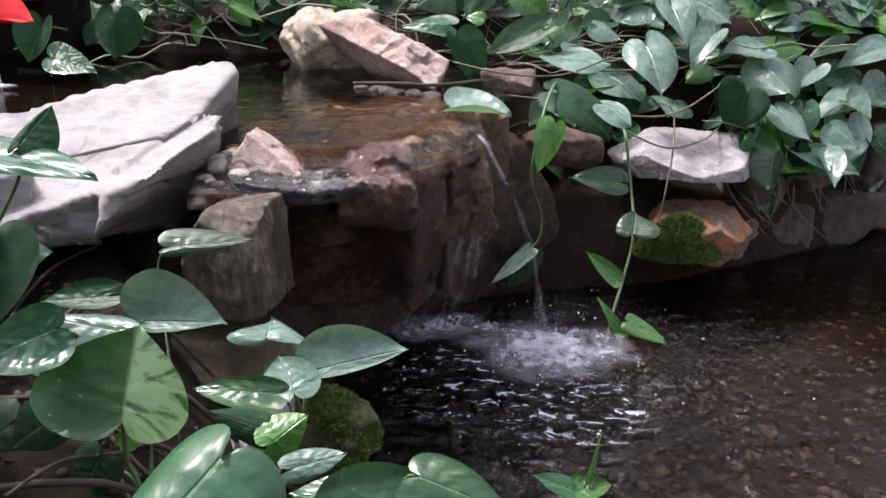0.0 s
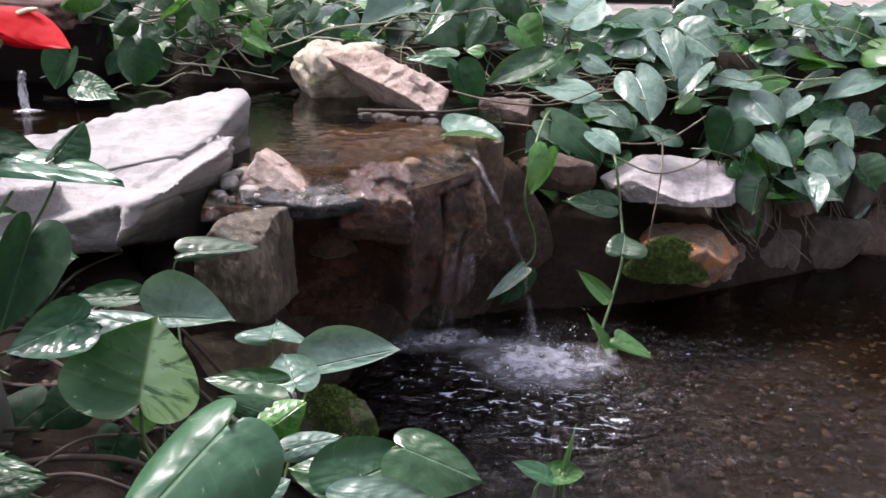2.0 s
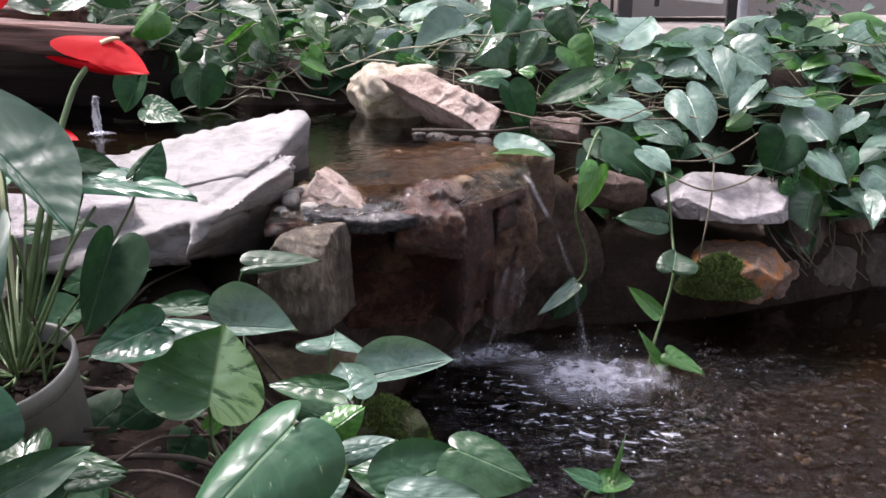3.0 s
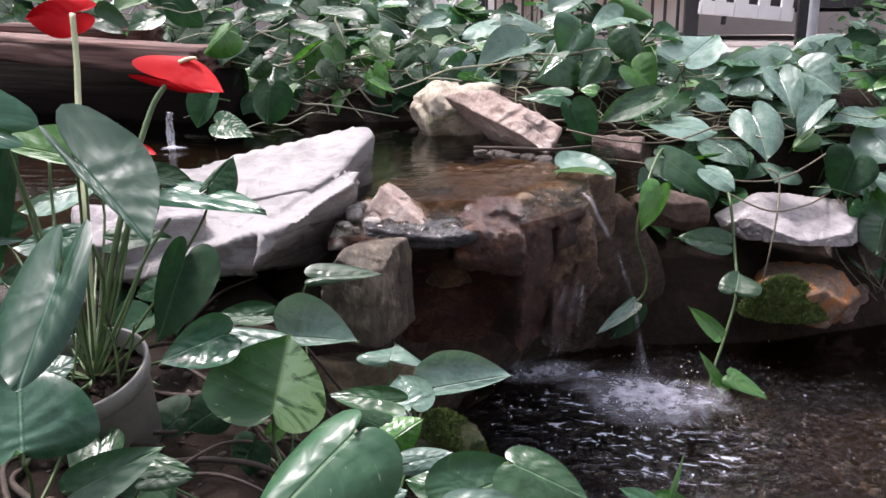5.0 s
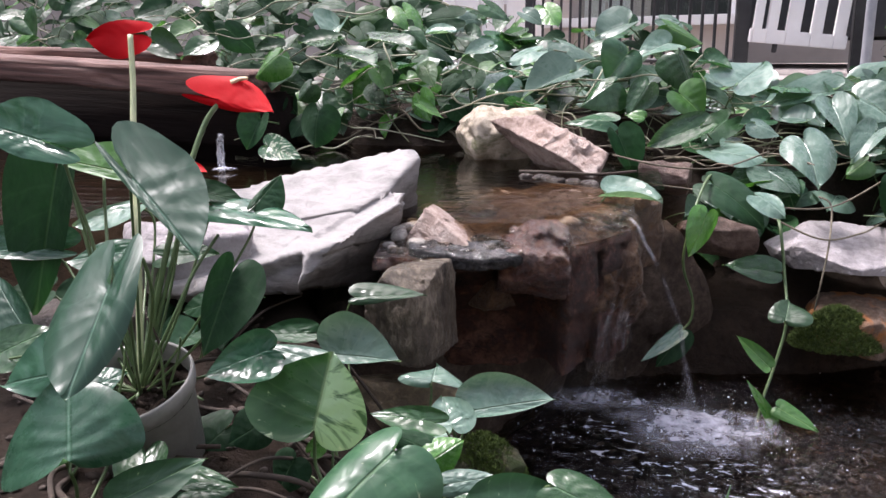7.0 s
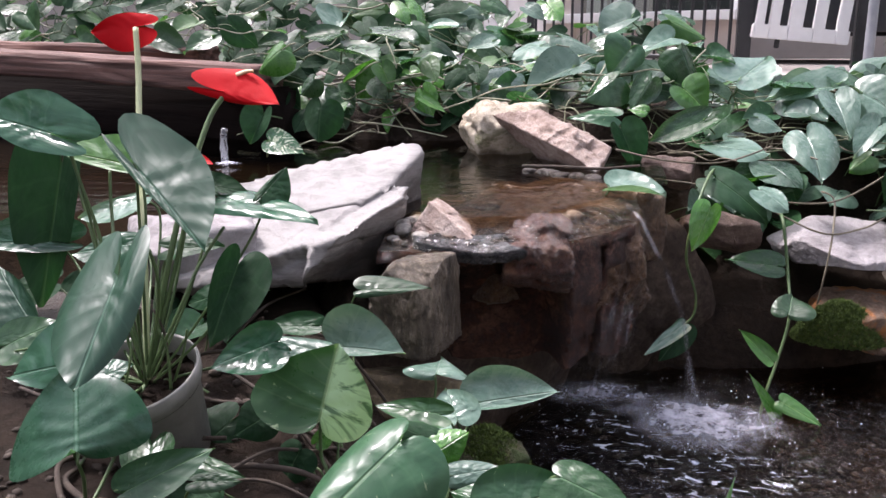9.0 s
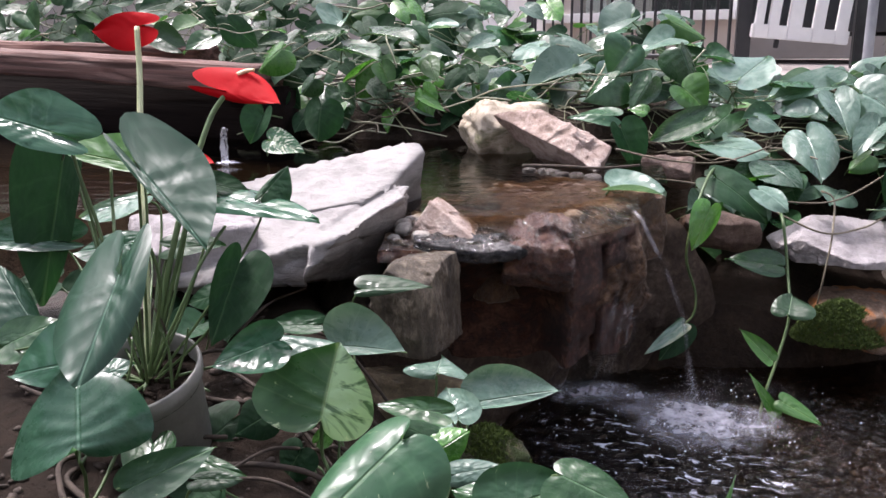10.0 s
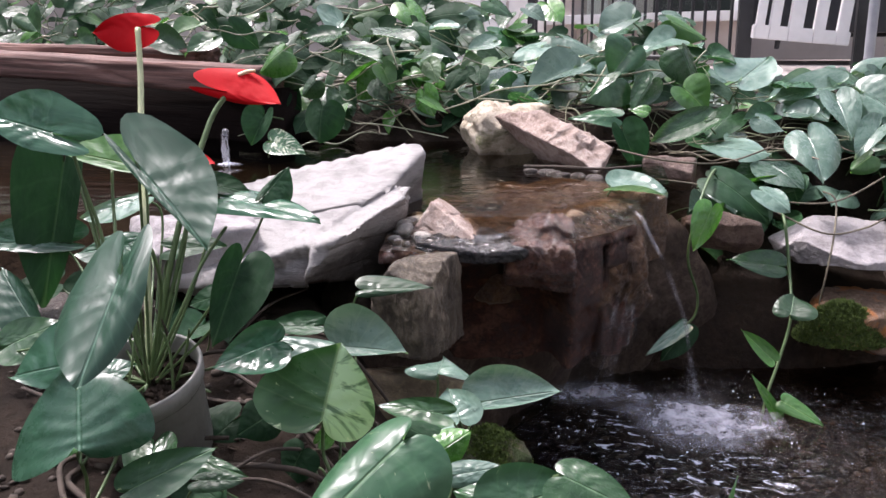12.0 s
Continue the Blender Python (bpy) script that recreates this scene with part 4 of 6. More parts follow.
def plant_at(name, at, label, category="plant", group="", pull=0.35):
    ob = empty(name, at, label, category, group)
    ob["root"], ob["pull"] = at, pull
    return ob


def spathe(plant, base, tip, up, width, fold, droop, lobe):
    return leaf(plant, M_SPATHE, base, tip, up, width, fold, droop, lobe, False, "spathe")


POT = (-0.486, 0.657, 0.180)
POT_M = pose(*POT, 18, -3, 0)      # the pot leans forwards
pot = empty("flower_pot", POT, "grey-white round plastic flower pot with dark compost", "pot")


def lathe_bm(profile, n=40):
    bm = bmesh.new()
    rings = [[bm.verts.new((r * math.cos(6.28318 * k / n), r * math.sin(6.28318 * k / n), z)) for k in range(n)] for r, z in profile]
    for a, b in zip(rings, rings[1:]):
        for k in range(n):
            bm.faces.new((a[k], a[(k + 1) % n], b[(k + 1) % n], b[k]))
    bm.faces.new(rings[0][::-1])
    bm.faces.new(rings[-1])
    return bm


wallbm = lathe_bm([(0.050, 0.0), (0.053, 0.002), (0.0655, 0.108), (0.0695, 0.110), (0.0715, 0.122), (0.0715, 0.128), (0.0700, 0.131), (0.0675, 0.129), (0.0660, 0.112), (0.064, 0.100)])
wallbm.transform(POT_M)
part("pot_wall", wallbm, M_POT, pot)
sb = bmesh.new()
bmesh.ops.create_circle(sb, cap_ends=True, segments=36, radius=0.0655)
bmesh.ops.subdivide_edges(sb, edges=list(sb.edges), cuts=3, use_grid_fill=True)
bmesh.ops.triangulate(sb, faces=list(sb.faces))
sb.transform(POT_M @ Matrix.Translation((0, 0, 0.104)))
part("compost", sb, M_SOIL, pot, "dark crumbly compost")
cb = bmesh.new()
rr = random.Random(9)
for _ in range(140):
    a, r, s = rr.uniform(0, 6.28), 0.062 * math.sqrt(rr.random()), rr.uniform(0.002, 0.005)
    bmesh.ops.create_icosphere(cb, subdivisions=1, radius=s, matrix=POT_M @ Matrix.Translation((r * math.cos(a), r * math.sin(a), 0.106)))
tagged(part("compost_litter", cb, M_SOIL, pot), kind="stuff")

anth = plant_at("anthurium", POT_M @ Vector((0, 0.012, 0.104)), "flowering anthurium with grey-green leaves and red spathes in a pot", pull=0.95)
front = plant_at("pothos_plant", (-0.25, 0.62, 0.20), "variegated pothos with large glossy heart-shaped leaves", group="pothos plants", pull=0.45)
reed = plant_at("water_plant", (0.135, 0.72, -0.13), "narrow-leaved green shoot rising out of the water", pull=0.95)
hang = plant_at("hanging_vine", (0.20, 1.75, 0.36), "pothos vine hanging in front of the fall", group="trailing vines", pull=0.6)
dip = plant_at("dipping_vine", (0.37, 1.72, 0.28), "pothos vine dipping its tip into the pond", group="trailing vines", pull=0.6)
bankA = plant_at("pothos_plant", (0.45, 2.0, 0.42), "dense green pothos on the bank by the fall", group="pothos plants")
bankB = plant_at("pothos_plant", (1.0, 2.2, 0.40), "dense grey-green pothos spilling over the bank", group="pothos plants")
bankC = plant_at("pothos_plant", (-0.7, 2.35, 0.46), "pothos with tangled stems behind the upper pond", group="pothos plants")

leaf(anth, M_ANTH, (-0.452, 0.600, 0.532), (-0.357, 0.552, 0.467), (0.20, -0.62, 0.75), (0.059, 0.010), 0.1, 0.04, 0.48)
leaf(anth, M_ANTH, (-0.421, 0.500, 0.451), (-0.412, 0.410, 0.380), (-0.15, -0.62, 0.77), (0.031, 0.059), 0.12, 0.05, 0.42)
leaf(anth, M_ANTH, (-0.464, 0.470, 0.286), (-0.500, 0.530, 0.346), (0.00, -0.70, 0.71), (0.081, 0.069), 0.02, 0.02, 0.08)
leaf(anth, M_ANTH, (-0.578, 0.640, 0.563), (-0.668, 0.646, 0.586), (0.10, -0.80, 0.60), (0.025, 0.043), 0.25, 0.0, 0.5)
leaf(anth, M_LEAF_BRIGHT, (-0.518, 0.680, 0.526), (-0.641, 0.723, 0.535), (-0.21, -0.74, 0.64), (0.012, 0.033), 0.2, 0.05, 0.2)
leaf(anth, M_LEAF_DIM, (-0.657, 0.760, 0.514), (-0.682, 0.719, 0.333), (0.10, -0.97, 0.20), (0.032, 0.065), 0.15, 0.05, 0.3)
leaf(anth, M_ANTH, (-0.669, 0.740, 0.415), (-0.790, 0.726, 0.415), (0.10, -0.80, 0.60), (0.015, 0.038), 0.1, 0.05, 0.3)
leaf(anth, M_ANTH, (-0.418, 0.700, 0.487), (-0.284, 0.661, 0.479), (-0.05, -0.35, 0.93), (0.033, 0.024), 0.2, 0.05, 0.25)
leaf(anth, M_LEAF_DIM, (-0.361, 0.690, 0.492), (-0.341, 0.721, 0.521), (0.53, -0.74, 0.42), (0.007, 0.027), 0.2, 0.05, 0.2)
leaf(anth, M_LEAF_DIM, (-0.361, 0.620, 0.432), (-0.377, 0.573, 0.358), (0.31, -0.83, 0.47), (0.040, 0.020), 0.18, 0.06, 0.2)
leaf(anth, M_ANTH, (-0.344, 0.660, 0.333), (-0.409, 0.627, 0.312), (0.10, -0.68, 0.73), (0.038, 0.025), 0.1, 0.05, 0.15)
leaf(anth, M_LEAF_DIM, (-0.447, 0.710, 0.501), (-0.384, 0.709, 0.493), (0.11, -0.53, 0.84), (0.018, 0.014), 0.15, 0.05, 0.15)
leaf(anth, M_ANTH, (-0.560, 0.620, 0.309), (-0.662, 0.613, 0.288), (-0.10, -0.70, 0.70), (0.026, 0.062), 0.1, 0.1, 0.2)
leaf(anth, M_ANTH, (-0.536, 0.600, 0.296), (-0.498, 0.623, 0.313), (0.00, -0.60, 0.80), (0.028, 0.022), 0.1, 0.1, 0.3)
leaf(anth, M_LEAF_PALE, (-0.555, 0.760, 0.470), (-0.623, 0.730, 0.453), (0.00, -0.51, 0.86), (0.042, 0.012), 0.15, 0.05, 0.2)
leaf(anth, M_ANTH, (-0.599, 0.800, 0.401), (-0.684, 0.788, 0.389), (0.00, -0.71, 0.71), (0.035, 0.020), 0.1, 0.05, 0.2)
leaf(anth, M_ANTH, (-0.753, 0.780, 0.297), (-0.830, 0.822, 0.354), (0.00, -0.80, 0.60), (0.037, 0.021), 0.1, 0.05, 0.2)
leaf(anth, M_LEAF_DIM, (-0.496, 0.720, 0.418), (-0.431, 0.730, 0.425), (0.00, -0.60, 0.80), (0.023, 0.018), 0.2, 0.05, 0.2)
leaf(anth, M_LEAF, (-0.759, 0.740, 0.271), (-0.698, 0.772, 0.303), (0.00, -0.71, 0.71), (0.030, 0.039), 0.15, 0.1, 0.2)
leaf(anth, M_LEAF_DIM, (-0.741, 0.820, 0.334), (-0.812, 0.805, 0.319), (0.00, -0.71, 0.71), (0.032, 0.030), 0.15, 0.1, 0.2)
leaf(front, M_LEAF_VAR3, (-0.283, 0.630, 0.257), (-0.272, 0.664, 0.335), (0.12, -0.92, 0.38), (0.087, 0.054), -0.12, 0.03, 0.2)
leaf(front, M_LEAF_VAR, (-0.158, 0.500, 0.310), (-0.233, 0.415, 0.251), (0.05, -0.60, 0.80), (0.061, 0.046), 0.04, 0.03, 0.15)
leaf(front, M_LEAF_PALE, (-0.303, 0.760, 0.292), (-0.221, 0.769, 0.289), (0.10, -0.60, 0.80), (0.045, 0.018), 0.45, 0.05, 0.25)
leaf(front, M_LEAF_PALE, (-0.310, 0.720, 0.300), (-0.392, 0.732, 0.311), (0.00, -0.65, 0.76), (0.031, 0.019), 0.1, 0.05, 0.15)
leaf(front, M_LEAF_DIM, (-0.353, 0.800, 0.303), (-0.425, 0.793, 0.299), (0.00, -0.51, 0.86), (0.020, 0.018), 0.15, 0.05, 0.2)
leaf(front, M_LEAF_PALE, (-0.205, 0.860, 0.221), (-0.204, 0.895, 0.232), (0.00, -0.30, 0.95), (0.047, 0.049), 0.12, 0.05, 0.15)
leaf(front, M_LEAF_PALE, (-0.136, 0.820, 0.205), (-0.039, 0.849, 0.218), (0.12, -0.73, 0.67), (0.043, 0.014), 0.08, 0.03, 0.22)
leaf(front, M_LEAF_PALE, (-0.162, 0.790, 0.192), (-0.182, 0.826, 0.219), (0.00, -0.60, 0.80), (0.037, 0.033), 0.1, 0.05, 0.2)
leaf(front, M_LEAF, (-0.171, 0.720, 0.233), (-0.251, 0.726, 0.238), (0.00, -0.60, 0.80), (0.023, 0.015), 0.15, 0.05, 0.2)
leaf(front, M_LEAF_DIM, (-0.159, 0.660, 0.227), (-0.220, 0.669, 0.247), (0.11, -0.75, 0.65), (0.017, 0.017), -0.2, 0.12, 0.15)
leaf(front, M_LEAF_BRIGHT, (-0.159, 0.650, 0.221), (-0.125, 0.670, 0.239), (0.21, -0.83, 0.52), (0.021, 0.021), -0.3, 0.12, 0.2)
leaf(front, M_LEAF_PALE, (-0.138, 0.640, 0.201), (-0.088, 0.651, 0.210), (0.00, -0.65, 0.76), (0.017, 0.014), 0.15, 0.08, 0.2)
leaf(front, M_LEAF_VAR, (-0.078, 0.520, 0.234), (-0.003, 0.551, 0.259), (0.00, -0.62, 0.79), (0.037, 0.039), 0.1, 0.06, 0.15)
leaf(front, M_LEAF, (-0.017, 0.530, 0.273), (0.052, 0.509, 0.257), (0.00, -0.62, 0.79), (0.023, 0.036), -0.1, 0.06, 0.15)
leaf(front, M_LEAF, (-0.065, 0.580, 0.208), (-0.133, 0.587, 0.214), (0.00, -0.62, 0.79), (0.026, 0.027), -0.15, 0.08, 0.2)
leaf(front, M_LEAF_PALE, (-0.064, 0.480, 0.253), (0.010, 0.487, 0.258), (0.00, -0.62, 0.79), (0.020, 0.018), 0.1, 0.06, 0.15)
leaf(front, M_LEAF_PALE, (-0.157, 0.560, 0.198), (-0.125, 0.572, 0.211), (0.00, -0.71, 0.71), (0.015, 0.015), 0.2, 0.08, 0.2)
leaf(front, M_LEAF_VAR, (-0.382, 0.420, 0.283), (-0.312, 0.446, 0.318), (-0.05, -0.75, 0.66), (0.018, 0.027), 0.2, 0.06, 0.12)
leaf(front, M_LEAF, (-0.364, 0.500, 0.272), (-0.307, 0.491, 0.265), (0.00, -0.60, 0.80), (0.009, 0.014), 0.2, 0.05, 0.1)
leaf(front, M_LEAF, (-0.350, 0.480, 0.262), (-0.307, 0.485, 0.266), (0.00, -0.60, 0.80), (0.009, 0.013), 0.2, 0.05, 0.2)
leaf(front, M_LEAF_DIM, (-0.314, 0.640, 0.211), (-0.332, 0.625, 0.176), (-0.30, -0.81, 0.51), (0.026, 0.027), 0.25, 0.1, 0.2)
leaf(front, M_LEAF_BRIGHT, (-0.299, 0.660, 0.216), (-0.283, 0.673, 0.236), (0.20, -0.90, 0.40), (0.008, 0.014), 0.2, 0.1, 0.2)
leaf(front, M_LEAF, (-0.305, 0.860, 0.335), (-0.213, 0.876, 0.343), (0.00, -0.46, 0.89), (0.026, 0.011), 0.25, 0.08, 0.1)
leaf(front, M_LEAF, (-0.668, 0.860, 0.241), (-0.726, 0.889, 0.262), (0.00, -0.60, 0.80), (0.026, 0.024), 0.1, 0.1, 0.3)
leaf(bankA, M_LEAF_VAR, (0.047, 2.142, 0.629), (-0.003, 2.102, 0.565), (0.10, -0.88, 0.47), (0.049, 0.067), 0.45, 0.13, 0.2)
leaf(bankA, M_LEAF_PALE, (0.048, 2.340, 0.709), (-0.044, 2.293, 0.682), (0.00, -0.50, 0.86), (0.063, 0.076), 0.45, 0.09, 0.2)
leaf(bankA, M_LEAF_PALE, (-0.099, 2.085, 0.581), (-0.220, 2.010, 0.538), (0.00, -0.50, 0.86), (0.063, 0.062), 0.6, 0.17, 0.2)
leaf(bankA, M_LEAF_VAR, (0.007, 1.923, 0.473), (-0.102, 1.938, 0.484), (0.00, -0.60, 0.80), (0.029, 0.041), -0.45, 0.17, 0.2)
leaf(bankA, M_LEAF_BRIGHT, (0.158, 2.394, 0.702), (0.257, 2.364, 0.654), (0.00, -0.85, 0.53), (0.040, 0.046), -0.45, 0.08, 0.2)
leaf(bankA, M_LEAF_PALE, (0.154, 2.239, 0.655), (0.068, 2.187, 0.624), (0.00, -0.51, 0.86), (0.075, 0.042), 0.25, 0.09, 0.2)
leaf(bankA, M_LEAF, (0.173, 2.113, 0.628), (0.216, 2.082, 0.535), (0.20, -0.90, 0.40), (0.038, 0.055), -0.45, 0.13, 0.15)
leaf(bankA, M_LEAF_PALE, (0.325, 2.121, 0.549), (0.410, 2.225, 0.609), (0.00, -0.50, 0.86), (0.086, 0.068), 0.25, 0.09, 0.3)
leaf(bankA, M_LEAF_BRIGHT, (0.176, 1.973, 0.534), (0.233, 1.940, 0.489), (0.00, -0.80, 0.60), (0.047, 0.052), 0.6, 0.19, 0.2)
leaf(bankA, M_LEAF_PALE, (0.548, 2.096, 0.534), (0.398, 2.074, 0.521), (0.00, -0.51, 0.86), (0.047, 0.059), 0.45, 0.15, 0.2)
leaf(bankA, M_LEAF_PALE, (0.433, 1.817, 0.440), (0.458, 1.708, 0.377), (0.00, -0.50, 0.86), (0.065, 0.052), 0.25, 0.26, 0.25)
leaf(bankA, M_LEAF_PALE, (0.518, 1.959, 0.511), (0.540, 1.856, 0.448), (0.10, -0.50, 0.86), (0.044, 0.045), 0.45, 0.22, 0.2)
leaf(bankA, M_LEAF_PALE, (0.578, 1.968, 0.523), (0.644, 1.910, 0.489), (0.00, -0.51, 0.86), (0.057, 0.039), -0.45, 0.16, 0.2)
leaf(bankA, M_LEAF_PALE, (0.237, 1.849, 0.414), (0.357, 1.797, 0.407), (0.00, -0.12, 0.99), (0.073, 0.076), 0.1, 0.03, 0.1)
leaf(bankA, M_LEAF_PALE, (0.012, 1.338, 0.396), (0.110, 1.330, 0.393), (0.00, -0.30, 0.95), (0.058, 0.015), 0.1, 0.04, 0.12)
leaf(bankA, M_LEAF_DIM, (0.227, 1.646, 0.369), (0.328, 1.575, 0.316), (0.00, -0.60, 0.80), (0.055, 0.048), 0.25, 0.24, 0.2)
leaf(bankA, M_LEAF_PALE, (0.315, 1.613, 0.352), (0.366, 1.577, 0.325), (0.10, -0.50, 0.86), (0.031, 0.036), -0.3, 0.15, 0.2)
leaf(bankA, M_LEAF, (0.220, 1.912, 0.464), (0.097, 1.873, 0.425), (0.00, -0.71, 0.71), (0.048, 0.039), 0.25, 0.07, 0.2)
leaf(bankA, M_LEAF_DIM, (0.031, 1.793, 0.452), (0.074, 1.759, 0.364), (0.10, -0.91, 0.40), (0.046, 0.031), 0.6, 0.24, 0.2)
leaf(bankA, M_LEAF, (0.012, 2.013, 0.559), (-0.066, 1.978, 0.512), (0.00, -0.80, 0.60), (0.061, 0.032), -0.3, 0.19, 0.2)
leaf(bankA, M_LEAF, (0.100, 2.009, 0.555), (0.056, 1.958, 0.489), (0.21, -0.83, 0.52), (0.036, 0.037), -0.45, 0.2, 0.2)
leaf(bankA, M_LEAF_PALE, (-0.142, 2.292, 0.660), (-0.035, 2.251, 0.636), (0.00, -0.51, 0.86), (0.037, 0.044), -0.3, 0.25, 0.2)
leaf(bankA, M_LEAF_PALE, (0.474, 2.005, 0.472), (0.419, 2.030, 0.486), (0.00, -0.51, 0.86), (0.042, 0.040), 0.25, 0.25, 0.2)
leaf(bankA, M_LEAF_PALE, (0.597, 1.884, 0.457), (0.538, 1.808, 0.413), (0.00, -0.50, 0.86), (0.031, 0.037), 0.45, 0.22, 0.2)
leaf(bankA, M_LEAF_BRIGHT, (0.583, 1.874, 0.392), (0.535, 1.845, 0.363), (0.00, -0.71, 0.71), (0.032, 0.022), -0.3, 0.05, 0.2)
leaf(bankA, M_LEAF_PALE, (0.348, 1.944, 0.468), (0.407, 1.912, 0.450), (0.00, -0.50, 0.86), (0.025, 0.032), -0.3, 0.23, 0.2)
leaf(bankA, M_LEAF_BRIGHT, (0.090, 1.953, 0.481), (0.045, 1.966, 0.489), (0.00, -0.51, 0.86), (0.025, 0.021), 0.45, 0.14, 0.1)
leaf(bankA, M_LEAF_VAR, (0.253, 2.194, 0.609), (0.316, 2.164, 0.591), (0.00, -0.51, 0.86), (0.032, 0.042), 0.45, 0.08, 0.2)
leaf(bankB, M_LEAF_PALE, (0.730, 1.946, 0.414), (0.629, 1.929, 0.409), (0.00, -0.30, 0.95), (0.057, 0.043), 0.3, 0.06, 0.2)
leaf(bankB, M_LEAF_PALE, (0.723, 1.902, 0.390), (0.769, 1.811, 0.338), (0.00, -0.50, 0.86), (0.092, 0.050), -0.3, 0.07, 0.25)
leaf(bankB, M_LEAF_DIM, (0.663, 1.813, 0.342), (0.630, 1.779, 0.265), (0.00, -0.91, 0.41), (0.055, 0.069), 0.6, 0.18, 0.2)
leaf(bankB, M_LEAF_PALE, (0.995, 1.967, 0.319), (0.877, 1.904, 0.283), (0.00, -0.50, 0.86), (0.025, 0.058), -0.3, 0.24, 0.2)
leaf(bankB, M_LEAF_PALE, (0.740, 1.825, 0.303), (0.799, 1.752, 0.261), (0.00, -0.50, 0.86), (0.033, 0.036), 0.25, 0.22, 0.15)
leaf(bankB, M_LEAF_PALE, (0.888, 1.870, 0.255), (0.938, 1.822, 0.228), (0.00, -0.50, 0.86), (0.033, 0.045), -0.3, 0.28, 0.15)
leaf(bankB, M_LEAF, (0.717, 1.754, 0.214), (0.700, 1.724, 0.147), (0.00, -0.91, 0.41), (0.033, 0.059), -0.3, 0.05, 0.2)
leaf(bankB, M_LEAF_PALE, (0.849, 1.804, 0.204), (0.853, 1.729, 0.160), (0.00, -0.50, 0.86), (0.037, 0.025), 0.6, 0.11, 0.2)
leaf(bankB, M_LEAF_PALE, (0.615, 2.136, 0.522), (0.695, 2.066, 0.481), (0.00, -0.51, 0.86), (0.052, 0.046), 0.6, 0.14, 0.2)
leaf(bankB, M_LEAF_PALE, (0.742, 2.208, 0.488), (0.833, 2.245, 0.510), (0.00, -0.51, 0.86), (0.030, 0.020), -0.45, 0.2, 0.2)
leaf(bankB, M_LEAF_BRIGHT, (0.859, 2.143, 0.508), (0.769, 2.107, 0.487), (0.00, -0.51, 0.86), (0.040, 0.021), 0.25, 0.28, 0.2)
leaf(bankB, M_LEAF_PALE, (0.821, 2.111, 0.451), (0.918, 2.168, 0.483), (0.00, -0.50, 0.86), (0.050, 0.047), 0.45, 0.08, 0.2)
leaf(bankB, M_LEAF_BRIGHT, (0.919, 2.102, 0.443), (1.042, 2.111, 0.449), (0.00, -0.51, 0.86), (0.029, 0.025), 0.45, 0.13, 0.1)
leaf(bankB, M_LEAF_PALE, (1.015, 2.188, 0.483), (1.087, 2.131, 0.450), (0.00, -0.50, 0.86), (0.058, 0.073), 0.25, 0.1, 0.2)
leaf(bankB, M_LEAF_PALE, (1.099, 2.090, 0.409), (0.958, 2.043, 0.381), (0.00, -0.51, 0.86), (0.041, 0.041), 0.25, 0.22, 0.2)
leaf(bankB, M_LEAF_PALE, (0.531, 2.296, 0.518), (0.412, 2.275, 0.506), (0.00, -0.51, 0.86), (0.056, 0.047), 0.45, 0.19, 0.2)
leaf(bankB, M_LEAF, (0.529, 2.144, 0.460), (0.422, 2.116, 0.432), (0.00, -0.71, 0.71), (0.034, 0.033), -0.3, 0.08, 0.2)
leaf(bankB, M_LEAF_PALE, (0.870, 1.968, 0.369), (0.796, 1.907, 0.334), (0.00, -0.50, 0.86), (0.036, 0.038), 0.6, 0.2, 0.2)
leaf(bankB, M_LEAF_PALE, (0.943, 1.931, 0.298), (0.985, 1.889, 0.274), (0.00, -0.50, 0.86), (0.041, 0.044), 0.6, 0.24, 0.2)
leaf(bankB, M_LEAF, (1.014, 1.913, 0.217), (1.056, 1.877, 0.170), (0.00, -0.80, 0.60), (0.052, 0.042), 0.6, 0.14, 0.2)
leaf(bankB, M_LEAF_DIM, (0.806, 1.835, 0.205), (0.832, 1.811, 0.151), (0.00, -0.91, 0.41), (0.034, 0.023), -0.45, 0.19, 0.2)
leaf(bankB, M_LEAF, (0.964, 2.045, 0.419), (0.870, 2.020, 0.404), (0.00, -0.51, 0.86), (0.040, 0.023), 0.45, 0.25, 0.2)
leaf(hang, M_LEAF_PALE, (0.170, 1.510, 0.090), (0.092, 1.445, 0.044), (0.20, -0.72, 0.67), (0.018, 0.013), 0.15, 0.03, 0.06, False)
leaf(hang, M_LEAF_DIM, (0.174, 1.530, 0.080), (0.128, 1.499, 0.009), (0.31, -0.93, 0.21), (0.034, 0.025), 0.15, 0.05, 0.12, False)
leaf(hang, M_LEAF_BRIGHT, (0.205, 1.500, 0.336), (0.175, 1.465, 0.255), (0.25, -0.92, 0.31), (0.027, 0.032), 0.1, 0.05, 0.12, False)
leaf(hang, M_LEAF, (0.356, 1.600, 0.197), (0.254, 1.612, 0.206), (0.00, -0.60, 0.80), (0.031, 0.035), 0.1, 0.05, 0.15, False)
leaf(dip, M_LEAF, (0.361, 1.480, 0.132), (0.377, 1.532, 0.163), (0.00, -0.51, 0.86), (0.033, 0.048), 0.2, 0.1, 0.12, False)
leaf(dip, M_LEAF_BRIGHT, (0.331, 1.440, 0.050), (0.270, 1.453, 0.107), (0.30, -0.81, 0.51), (0.019, 0.017), 0.3, 0.05, 0.06, False)
leaf(dip, M_LEAF_BRIGHT, (0.339, 1.400, -0.047), (0.293, 1.416, 0.031), (0.41, -0.82, 0.41), (0.017, 0.011), 0.3, 0.05, 0.06, False)
